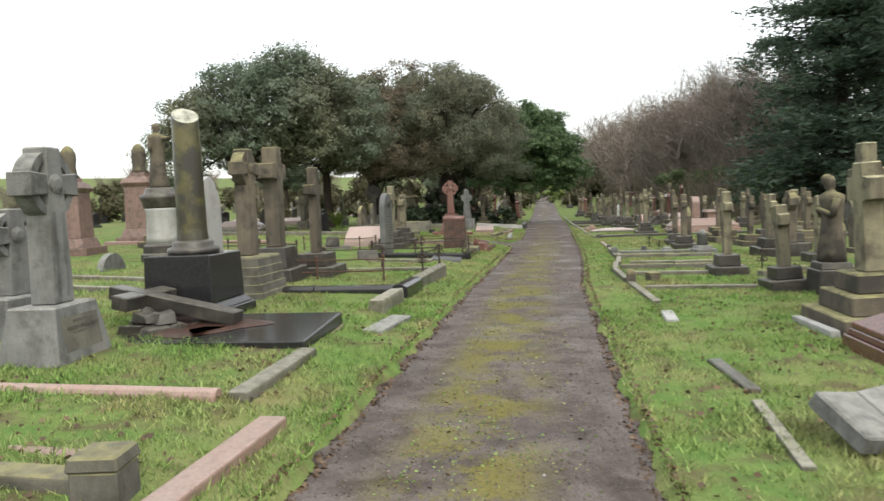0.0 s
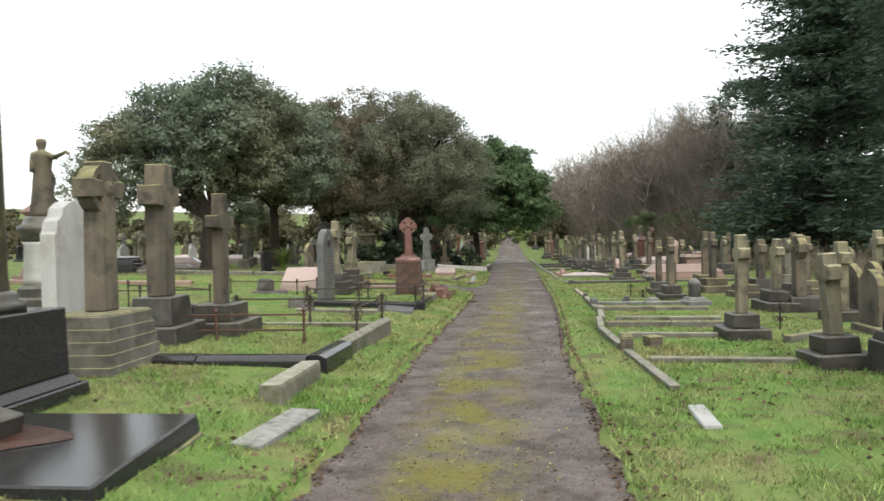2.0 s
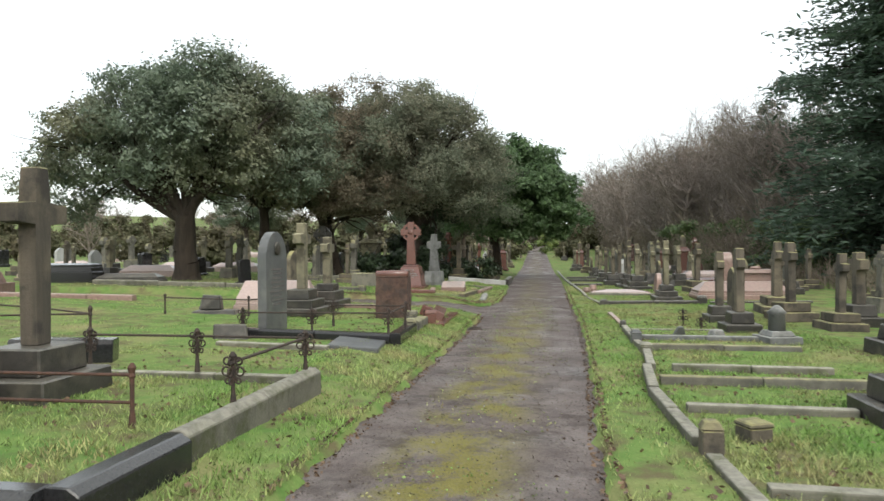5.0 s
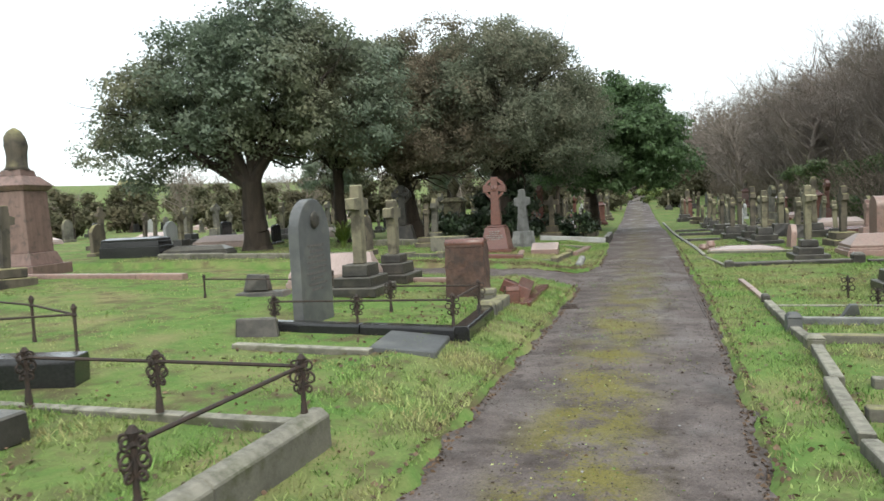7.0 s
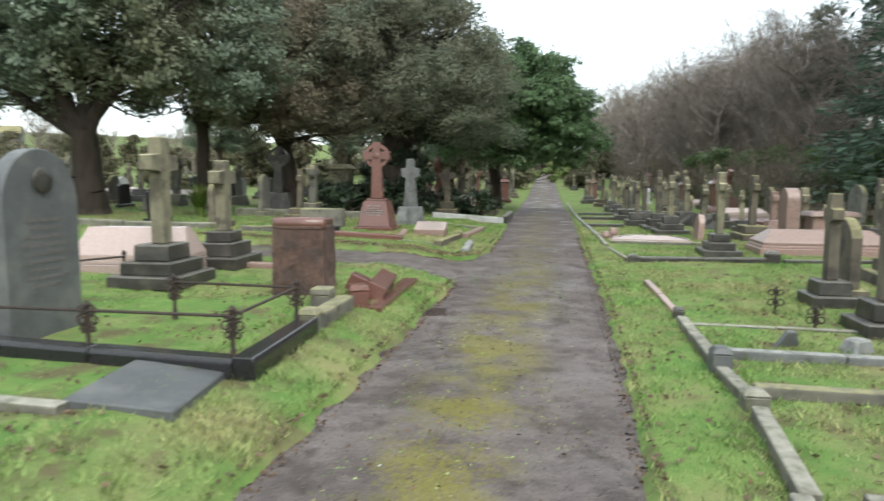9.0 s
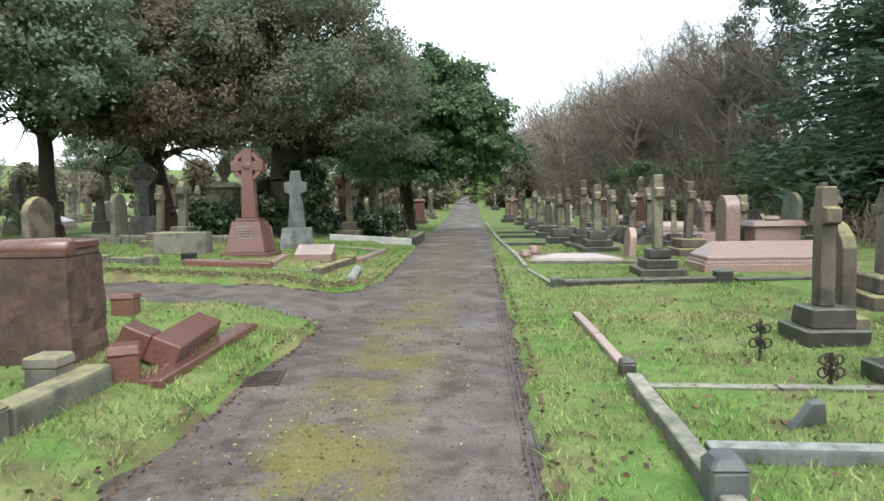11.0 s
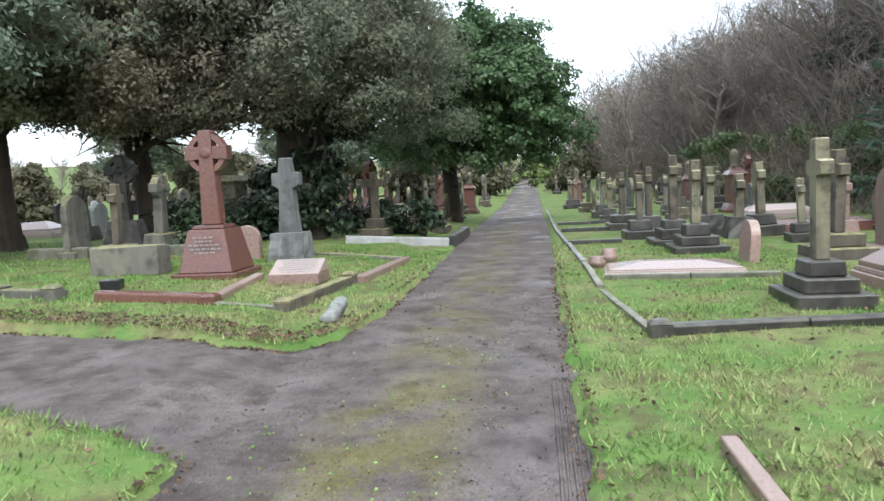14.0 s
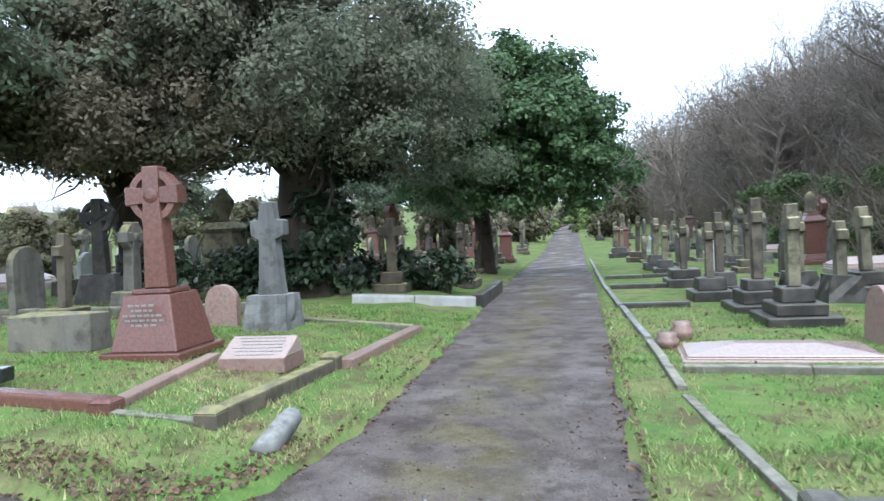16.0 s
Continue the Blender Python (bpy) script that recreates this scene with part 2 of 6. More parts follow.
def tarmac():
    """Worn tarmac with a mossy middle strip, damp patches and grit."""
    m = mat("worn_tarmac", [(0.140, 0.114, 0.106), (0.076, 0.062, 0.058), (0.185, 0.158, 0.150)], 5.0, rough=0.75, bump=1.0, fine=46, stain=(0.055, 0.043, 0.038), stain_amount=0.85, vary=0, spec=0.3)
    n, l = m.node_tree.nodes, m.node_tree.links
    b = n["Principled BSDF"]
    base = b.inputs["Base Color"].links[0].from_socket
    at = n.new("ShaderNodeAttribute")
    at.attribute_name = "moss"
    geo = n.new("ShaderNodeNewGeometry")
    t = n.new("ShaderNodeTexNoise")
    t.inputs["Scale"].default_value, t.inputs["Detail"].default_value = 1.9, 10
    l.new(geo.outputs["Position"], t.inputs["Vector"])
    mul = n.new("ShaderNodeMath")
    mul.operation = "MULTIPLY"
    r = n.new("ShaderNodeMapRange")
    r.inputs["From Min"].default_value, r.inputs["From Max"].default_value, r.inputs["To Max"].default_value = 0.44, 0.545, 0.78
    t2 = n.new("ShaderNodeTexNoise")
    t2.inputs["Scale"].default_value, t2.inputs["Detail"].default_value, t2.inputs["Roughness"].default_value = 24, 6, 0.7
    l.new(geo.outputs["Position"], t2.inputs["Vector"])
    avg = n.new("ShaderNodeMix")
    avg.inputs[0].default_value = 0.42
    l.new(t.outputs["Fac"], avg.inputs[2])
    l.new(t2.outputs["Fac"], avg.inputs[3])
    l.new(avg.outputs[0], r.inputs["Value"])
    l.new(r.outputs[0], mul.inputs[0])
    l.new(at.outputs["Fac"], mul.inputs[1])
    x = n.new("ShaderNodeMix")
    x.data_type = "RGBA"
    x.inputs[7].default_value = (0.165, 0.150, 0.024, 1)
    l.new(mul.outputs[0], x.inputs[0])
    l.new(base, x.inputs[6])
    l.new(x.outputs[2], b.inputs["Base Color"])
    wet = n.new("ShaderNodeTexNoise")
    wet.inputs["Scale"].default_value, wet.inputs["Detail"].default_value = 0.9, 5
    l.new(geo.outputs["Position"], wet.inputs["Vector"])
    r2 = n.new("ShaderNodeMapRange")
    r2.inputs["From Min"].default_value, r2.inputs["From Max"].default_value = 0.5, 0.66
    r2.inputs["To Min"].default_value, r2.inputs["To Max"].default_value = 0.85, 0.38
    l.new(wet.outputs["Fac"], r2.inputs["Value"])
    l.new(r2.outputs[0], b.inputs["Roughness"])
    # chippings that stand out of the worn binder
    chips = n.new("ShaderNodeTexVoronoi")
    chips.inputs["Scale"].default_value = 75
    l.new(geo.outputs["Position"], chips.inputs["Vector"])
    lift = n.new("ShaderNodeBump")
    lift.invert = True
    lift.inputs["Strength"].default_value, lift.inputs["Distance"].default_value = 0.7, 0.012
    l.new(chips.outputs["Distance"], lift.inputs["Height"])
    l.new(b.inputs["Normal"].links[0].from_socket, lift.inputs["Normal"])
    l.new(lift.outputs[0], b.inputs["Normal"])
    tint = n.new("ShaderNodeMix")
    tint.data_type, tint.blend_type = "RGBA", "OVERLAY"
    tint.inputs[0].default_value = 0.22
    l.new(x.outputs[2], tint.inputs[6])
    grey = n.new("ShaderNodeRGBToBW")
    l.new(chips.outputs["Color"], grey.inputs[0])
    l.new(grey.outputs[0], tint.inputs[7])
    l.new(tint.outputs[2], b.inputs["Base Color"])
    return m


M_TARMAC = tarmac()


# ---- the lie of the land ----
def lerp(v, xs, ys):
    return float(np.interp(v, xs, ys))


def base_z(y):
    return lerp(y, [-20, 11, 15.5, 22, 30, 60, 110, 170, 400], [0, 0, -0.08, -0.05, 0, 0, 1.5, 5, 16])


def rise(x):
    return lerp(-x, [1.2, 1.9, 2.3, 4, 12, 25, 60, 160, 400], [0, 0.05, 0.15, 0.22, 0.5, 0.7, 1.1, 4.6, 15])


def mid(y):
    return lerp(y, [-5, 5, 12, 15, 19, 21, 26, 30, 37, 60, 150], [-0.46, -0.41, -0.34, -0.24, -0.095, -0.04, 0.06, 0.095, 0.06, 0.05, -0.2])


def half(y):
    return lerp(y, [0, 5, 12, 15, 19, 21, 26, 30, 37, 60, 150], [0.96, 0.97, 0.98, 1.06, 1.075, 1.08, 1.01, 1.025, 1.16, 1.15, 1.15])


def side_path(x, y):
    """How deep a place lies inside the branch to the west; negative outside."""
    near = lerp(-x, [0, 1.2, 1.6, 3.1, 4.4, 12, 30], [21.5, 22.15, 22.27, 22.4, 22.55, 22.2, 21.0])
    far = lerp(-x, [0, 0.95, 1.15, 1.45, 2.0, 2.7, 4.7, 6.3, 12, 30], [27.5, 26.2, 25.0, 24.5, 24.4, 24.65, 24.9, 25.0, 24.3, 23.0])
    return min(y - near, far - y, -x - 0.2) if x < 0.2 else -1.0


def g(x, y):
    """The height of the ground."""
    return base_z(y) + rise(x) + lerp(y, [13, 15.5, 24, 27], [0, 0.07, 0.07, 0]) * lerp(-x, [1.35, 1.8, 2.2, 3], [0, 1, 0.6, 0])


def axis(lo, hi, dense_lo, dense_hi, step, grow=1.16):
    out, s, v = [], step, dense_lo
    while v > lo:
        s *= grow
        v -= s
        out.append(max(v, lo))
    out = out[::-1] + list(np.arange(dense_lo, dense_hi, step))
    s, v = step, out[-1]
    while v < hi:
        s *= grow
        v += s
        out.append(min(v, hi))
    return out


def mesh_of(name, verts, faces, material, smooth=False):
    me = bpy.data.meshes.new(name)
    me.from_pydata(verts, [], faces)
    me.materials.append(material)
    if smooth:
        me.polygons.foreach_set("use_smooth", [True] * len(me.polygons))
    me.update()
    return me


def sheet(name, xs, ys, height, material):
    verts = [(x, y, height(x, y)) for y in ys for x in xs]
    w = len(xs)
    faces = [(j * w + i, j * w + i + 1, (j + 1) * w + i + 1, (j + 1) * w + i) for j in range(len(ys) - 1) for i in range(w - 1)]
    return new(name, mesh_of(name, verts, faces, material, True))


def turf_z(x, y):
    edge = noise.noise((x * 2.3, y * 2.3, 0)) * 0.09 + noise.noise((x * 6, y * 6, 3)) * 0.05
    inside = max(half(y) - abs(x - mid(y)) if y < 200 else -1, side_path(x, y)) + edge
    z = g(x, y) + noise.noise((x * 0.8, y * 0.8, 7)) * 0.025 + noise.noise((x * 3, y * 3, 1)) * 0.012
    return z - 0.16 * min(max((inside + 0.06) / 0.12, 0), 1)


xs = axis(-900, 900, -7.0, 5.0, 0.09)
ys = axis(-300, 1500, -1.0, 34.0, 0.11)
ground = tagged(sheet("ground", xs, ys, turf_z, M_GRASS), "damp green turf with yellowed patches and fallen leaves", "ground", kind="structure")


def tarmac_z(x, y):
    worn = noise.noise((x * 1.5, y * 1.5, 4)) * 0.012 + noise.noise((x * 7, y * 7, 9)) * 0.005
    return g(x, y) - 0.055 + worn - 0.015 * abs(x - mid(y)) * (y < 200)


pxs = list(np.arange(-1.35, 1.36, 0.09))
pys = axis(-12, 150, -1.0, 34.0, 0.11)
path_verts = [(mid(y) + u, y, tarmac_z(mid(y) + u, y)) for y in pys for u in pxs]
pw = len(pxs)
path_faces = [(j * pw + i, j * pw + i + 1, (j + 1) * pw + i + 1, (j + 1) * pw + i) for j in range(len(pys) - 1) for i in range(pw - 1)]
path_mesh = mesh_of("path", path_verts, path_faces, M_TARMAC, True)
moss = path_mesh.attributes.new("moss", "FLOAT", "POINT")
moss.data.foreach_set("value", [math.exp(-((u + 0.08) / 0.46) ** 4) * lerp(y, [0, 17, 21, 25, 30, 60], [1, 1, 0.75, 0.4, 0.35, 0.25]) for y in pys for u in pxs])
tagged(new("path", path_mesh), "worn grey tarmac path with a mossy middle", "path", kind="structure")
for u in (0.0, 0.036, 0.075, 0.111, 0.15):
    ys_ = np.arange(16.6, 23.6, 0.12)
    rib = [(0.9 + u + 0.012 * math.sin(y * 0.9) + k, float(y), tarmac_z(0.9 + u, float(y)) + (0.011 + 0.004 * math.sin(y * 9 + u * 60) if abs(k) < 0.005 else -0.012)) for y in ys_ for k in (-0.017, -0.004, 0.004, 0.017)]
    quads = [(4 * j + i, 4 * j + i + 1, 4 * j + i + 5, 4 * j + i + 4) for j in range(len(ys_) - 1) for i in range(3)]
    tagged(new("tyre_rib", mesh_of("tyre_rib", rib, quads, M_TARMAC)), "ridge of mud pressed up by tyres along the path", "path", kind="structure")
bxs, bys = list(np.arange(-30, -0.9, 0.2)), list(np.arange(20.5, 28.6, 0.2))
branch = sheet("side_path", bxs, bys, lambda x, y: tarmac_z(x, y) - 0.004 - (0.5 if side_path(x, y) < -0.35 else 0), M_TARMAC)
tagged(branch, "muddy grey tarmac side path branching off", "path", kind="structure")


# ---- building kit ----
def thing(name, x, y, rz=0, label="", category="", group="", z=None, rx=0, ry=0):
    ob = new(name)
    ob.empty_display_size = 0.2
    ob.matrix_basis = pose(x, y, g(x, y) - 0.02 if z is None else z, rx, ry, rz)
    return tagged(ob, label, category, group)


def part(name, bm, material, parent=None, label="", smooth=False, bevel=0.0):
    if bevel:
        bmesh.ops.bevel(bm, geom=list(bm.edges), offset=bevel, segments=1, affect="EDGES", clamp_overlap=True)
    bmesh.ops.recalc_face_normals(bm, faces=bm.faces)
    me = bpy.data.meshes.new(name)
    bm.to_mesh(me)
    bm.free()
    me.materials.append(material)
    if smooth:
        me.polygons.foreach_set("use_smooth", [True] * len(me.polygons))
    ob = new(name, me)
    ob.parent = parent
    return tagged(ob, label)


def block(x, y, z, sx, sy, sz, tx=1.0, ty=None, bm=None, jitter=0.0):
    """A block on z, tapering to tx, ty at its top."""
    bm = bm or bmesh.new()
    ty = tx if ty is None else ty
    vs = [bm.verts.new((x + a * sx / 2 * k, y + b * sy / 2 * q, z + c)) for c, k, q in ((0, 1, 1), (sz, tx, ty)) for a, b in ((-1, -1), (1, -1), (1, 1), (-1, 1))]
    if jitter:
        for v in vs:
            v.co += Vector([random.uniform(-jitter, jitter) for _ in range(3)])
    for f in ((3, 2, 1, 0), (4, 5, 6, 7), (0, 1, 5, 4), (1, 2, 6, 5), (2, 3, 7, 6), (3, 0, 4, 7)):
        bm.faces.new([vs[i] for i in f])
    return bm


def prism(outline, thick, bm=None, x0=0.0):
    """An outline in y, z drawn out along x."""
    bm = bm or bmesh.new()
    a = [bm.verts.new((x0 - thick / 2, y, z)) for y, z in outline]
    b = [bm.verts.new((x0 + thick / 2, y, z)) for y, z in outline]
    bm.faces.new(a), bm.faces.new(b[::-1])
    for i in range(len(a)):
        j = (i + 1) % len(a)
        bm.faces.new((a[i], b[i], b[j], a[j]))
    return bm


def lathe(profile, n=20, bm=None, x=0, y=0):
    """A turned shape from (radius, z) pairs."""
    bm = bm or bmesh.new()
    rings = [[bm.verts.new((x + r * math.cos(2 * math.pi * k / n), y + r * math.sin(2 * math.pi * k / n), z)) for k in range(n)] for r, z in profile]
    for a, b in zip(rings, rings[1:]):
        for k in range(n):
            bm.faces.new((a[k], a[(k + 1) % n], b[(k + 1) % n], b[k]))
    bm.faces.new(rings[0][::-1]), bm.faces.new(rings[-1])
    return bm


def rod(a, b, r0, r1=None, n=6, bm=None):
    """A round bar from a to b."""
    bm = bm or bmesh.new()
    a, b = Vector(a), Vector(b)
    q = (b - a).to_track_quat("Z", "Y")
    rings = [[bm.verts.new(p + q @ Vector((r * math.cos(2 * math.pi * k / n), r * math.sin(2 * math.pi * k / n), 0))) for k in range(n)] for p, r in ((a, r0), (b, r0 if r1 is None else r1))]
    for k in range(n):
        bm.faces.new((rings[0][k], rings[0][(k + 1) % n], rings[1][(k + 1) % n], rings[1][k]))
    bm.faces.new(rings[0][::-1]), bm.faces.new(rings[1])
    return bm


def hoop(centre, along, radius, r=0.0065, n=10, m=5):
    """A closed ring of round bar standing upright in the direction along."""
    bm = bmesh.new()
    c, e, up = Vector(centre), Vector(along).normalized(), Vector((0, 0, 1))
    side = e.cross(up)
    loops = []
    for i in range(n):
        d = e * math.cos(2 * math.pi * i / n) + up * math.sin(2 * math.pi * i / n)
        loops.append([bm.verts.new(c + d * (radius + r * math.cos(2 * math.pi * k / m)) + side * r * math.sin(2 * math.pi * k / m)) for k in range(m)])
    for i in range(n):
        for k in range(m):
            bm.faces.new((loops[i][k], loops[(i + 1) % n][k], loops[(i + 1) % n][(k + 1) % m], loops[i][(k + 1) % m]))
    return bm


def steps(parent, sizes, material, z=0.0, label=""):
    """Stacked base blocks, (width along y, depth along x, height, taper)."""
    for w, d, h, t in sizes:
        part("step", block(0, 0, z, d, w, h, t, jitter=0.004), material, parent, label, bevel=0.015)
        z += h
    return z


def cross_outline(h, w, span, arm_z, arm_h, top_taper=0.85):
    """Half widths of a Latin cross as an outline in y, z."""
    a, t = w / 2, w / 2 * top_taper
    ar = [(a, 0), (t * 1.02, arm_z - arm_h / 2), (span / 2, arm_z - arm_h / 2), (span / 2, arm_z + arm_h / 2), (t, arm_z + arm_h / 2), (t * 0.95, h)]
    return ar + [(-y, z) for y, z in reversed(ar)]


def latin_cross(x, y, rz, h, material, base=((0.8, 0.7, 0.18, 1), (0.55, 0.5, 0.18, 1)), base_material=None, w=0.2, span=None, thick=0.17, lean=(0, 0), label="weathered grey stone cross on a stepped base", group="stone crosses", arm=0.76, z=None):
    ob = thing("stone_cross", x, y, rz, label, "cross", group, z=z, rx=lean[0], ry=lean[1])
    zt = steps(ob, base, base_material or material)
    part("cross", prism(cross_outline(h - zt, w, span or (h - zt) * 0.5, (h - zt) * arm, w * 0.95), thick), material, ob, bevel=0.012).location.z = zt
    return ob


def celtic_cross(x, y, rz, h, material, base=((0.95, 0.7, 0.5, 0.85),), base_material=None, w=0.32, span=0.7, thick=0.2, label="wheel-headed Celtic cross in weathered grey stone", lean=(0, 0), grooves=0, z=None, lettering=False):
    ob = thing("celtic_cross", x, y, rz, label, "cross", "celtic crosses", z=z, rx=lean[0], ry=lean[1])
    zt = steps(ob, base, base_material or material)
    hh = h - zt
    c, r = hh - span * 0.5, span * 0.45
    s = part("shaft", prism([(w / 2, 0), (w * 0.34, c), (w * 0.34, hh), (-w * 0.34, hh), (-w * 0.34, c), (-w / 2, 0)], thick), material, ob, bevel=0.014)
    s.location.z = zt
    for sgn in (-1, 1):
        part("arm", prism([(sgn * w * 0.33, c - w * 0.30), (sgn * span / 2, c - w * 0.36), (sgn * span / 2, c + w * 0.36), (sgn * w * 0.33, c + w * 0.30)], thick * 0.985), material, ob, bevel=0.01).location.z = zt
    bm = bmesh.new()
    n, ro, ri = 28, r, r * 0.74
    pts = [[bm.verts.new((sx * thick * 0.38, rad * math.cos(2 * math.pi * k / n), c + rad * math.sin(2 * math.pi * k / n))) for k in range(n)] for sx, rad in ((-1, ri), (-1, ro), (1, ro), (1, ri))]
    for a in range(4):
        for k in range(n):
            bm.faces.new((pts[a][k], pts[a][(k + 1) % n], pts[(a + 1) % 4][(k + 1) % n], pts[(a + 1) % 4][k]))
    wheel = part("ring", bm, material, ob)
    wheel.location.z = zt
    part("boss", lathe([(w * 0.3, -thick * 0.56), (w * 0.3, thick * 0.54), (w * 0.15, thick * 0.62)], 12), material, wheel).matrix_basis = pose(0, 0, c, 0, 90, 0)
    if grooves:
        wd, dp, bh, tp = base[0]
        for i in range(grooves):
            k = 1 - (1 - tp) * (i + 0.5) / grooves
            part("carved_band", block(0, 0, bh * (i + 0.12) / grooves, dp * k + 0.008, wd * k + 0.008, bh * 0.7 / grooves), base_material or material, ob, bevel=0.006)
    return ob


def top_outline(w, h, kind):
    if kind == "round":
        pts = [(w / 2, 0)] + [(w / 2 * math.cos(a), h - w / 2 + w / 2 * math.sin(a)) for a in np.linspace(0, math.pi, 15)] + [(-w / 2, 0)]
    elif kind == "gothic":
        pts = [(w / 2, 0), (w / 2, h * 0.72), (w * 0.4, h * 0.85), (w * 0.22, h * 0.95), (0, h), (-w * 0.22, h * 0.95), (-w * 0.4, h * 0.85), (-w / 2, h * 0.72), (-w / 2, 0)]
    elif kind == "ogee":
        half_ = [(w / 2, 0), (w / 2, h * 0.74), (w * 0.44, h * 0.76), (w * 0.42, h * 0.84), (w * 0.3, h * 0.87), (w * 0.27, h * 0.94), (w * 0.12, h * 0.985), (0, h)]
        pts = half_ + [(-a, b) for a, b in reversed(half_[:-1])]
    else:
        pts = [(w / 2, 0), (w / 2, h * 0.9), (w * 0.3, h), (-w * 0.3, h), (-w / 2, h * 0.9), (-w / 2, 0)]
    return pts


def lettering(parent, rows, material, x, width, z_top, gap, tilt=0.0, seed=1):
    """Rows of worn, unreadable inscription on the +x face."""
    rr = random.Random(seed)
    for i in range(rows):
        wd = width * rr.uniform(0.5, 1.0)
        bm, y, end = bmesh.new(), -wd / 2, wd / 2
        while y < end:
            k = rr.uniform(0.03, 0.09)
            block(0, y + k / 2, 0, 0.004, k, gap * 0.45, bm=bm)
            y += k + 0.02
        o = tagged(part("inscription", bm, material, parent), kind="stuff")
        zz = z_top - i * gap
        o.matrix_basis = pose(x + (z_top - zz) * math.tan(radians(tilt)), 0, zz, 0, -tilt, 0)


def headstone(x, y, rz, h, w, material, kind="round", thick=0.12, base=True, lean=(0, 0), label="round-topped grey headstone", rows=0, z=None):
    ob = thing("headstone", x, y, rz, label, "headstone", "headstones", z=z, rx=lean[0], ry=lean[1])
    zt = 0.0
    if base:
        zt = steps(ob, ((w * 1.25, thick * 2.6, 0.14, 0.96),), material)
    slab = part("slab", prism(top_outline(w, h - zt, kind), thick), material, ob, bevel=0.008)
    slab.location.z = zt
    if rows:
        lettering(slab, rows, M_INKD, thick / 2 + 0.002, w * 0.7, h * 0.62 - zt, 0.07, seed=rows)
    return ob


def kerb(x0, y0, x1, y1, w=0.14, h=0.14, material=None, z=None, label="mossy stone grave kerb", top=0.9, sink=0.12, round_top=False, group="grave kerbs", pieces=0):
    """A length of grave kerb that follows the ground, in one or more stones."""
    a, b = Vector((x0, y0)), Vector((x1, y1))
    ln, ang = (b - a).length, math.degrees(math.atan2(y1 - y0, x1 - x0))
    za, zb = (g(x0, y0), g(x1, y1)) if z is None else (z if hasattr(z, "__len__") else (z, z))
    c = (a + b) / 2
    ob = thing("grave_kerb", c.x, c.y, ang, label, "kerb", group, z=(za + zb) / 2, ry=-math.degrees(math.atan2(zb - za, ln)))
    k = pieces or max(1, round(ln / 1.1))
    for i in range(k):
        l2 = ln / k - 0.012
        cx = -ln / 2 + ln / k * (i + 0.5)
        if round_top:
            o = prism([(w / 2, -sink), (w / 2, h * 0.55), (w * 0.35, h * 0.88), (0, h), (-w * 0.35, h * 0.88), (-w / 2, h * 0.55), (-w / 2, -sink)], l2)
        else:
            o = prism([(w / 2, -sink), (w / 2, h * 0.8), (w / 2 * top, h), (-w / 2 * top, h), (-w / 2, h * 0.8), (-w / 2, -sink)], l2)
        p = part("kerb_stone", o, material or M_KERB, ob, bevel=0.008)
        p.matrix_basis = pose(cx, random.uniform(-0.006, 0.006), random.uniform(-0.008, 0.008), random.uniform(-1.5, 1.5), 0, random.uniform(-0.5, 0.5))
    return ob


def kerb_post(x, y, h, w, material=None, rz=0, label="squat stone kerb post", z=None, dome=True):
    ob = thing("kerb_post", x, y, rz, label, "post", "kerb posts", z=z)
    stone = part("post", block(0, 0, -0.1, w, w, h * 0.75 + 0.1, 0.96, jitter=0.004), material or M_KERB, ob, bevel=0.01)
    part("cap", block(0, 0, h * 0.75, w * 1.08, w * 1.08, h * 0.25, 0.55 if dome else 0.9), material or M_KERB, stone, bevel=0.012)
    return ob


def railing(points, h=0.34, z=None, material=None, ornate=True, label="low wrought-iron grave railing with scrolled posts", rails=1):
    """A low grave railing: posts at the points, bars between."""
    material = material or M_IRON
    x0, y0 = points[0]
    ob = thing("grave_railing", x0, y0, 0, label, "railing", "grave railings", z=g(x0, y0) if z is None else z)
    zz = [(g(x, y) if z is None else z) - ob.matrix_basis.translation.z for x, y in points]
    for (x, y), dz in zip(points, zz):
        px, py = x - x0, y - y0
        stem = part("post", lathe([(0.03, dz - 0.05), (0.022, dz + 0.05), (0.017, dz + 0.08), (0.017, dz + h * 0.8), (0.028, dz + h * 0.84), (0.02, dz + h * 0.9), (0.032, dz + h), (0.012, dz + h * 1.08)], 8, None, px, py), material, ob)
        if ornate:
            for ax, ay in ((1, 0), (-1, 0), (0, 1), (0, -1)):
                for cz, rr in ((0.66, 0.034), (0.88, 0.028), (0.46, 0.022)):
                    part("scroll", hoop((px + ax * (0.02 + rr), py + ay * (0.02 + rr), dz + h * cz), (ax, ay, 0), rr, 0.008), material, stem, smooth=True)
    for i in range(len(points) - 1):
        (xa, ya), (xb, yb) = points[i], points[i + 1]
        for k in range(rails):
            f = 0.86 - 0.5 * k
            part("rail", rod((xa - x0, ya - y0, zz[i] + h * f), (xb - x0, yb - y0, zz[i + 1] + h * f), 0.013, n=6), material, ob)
    return ob


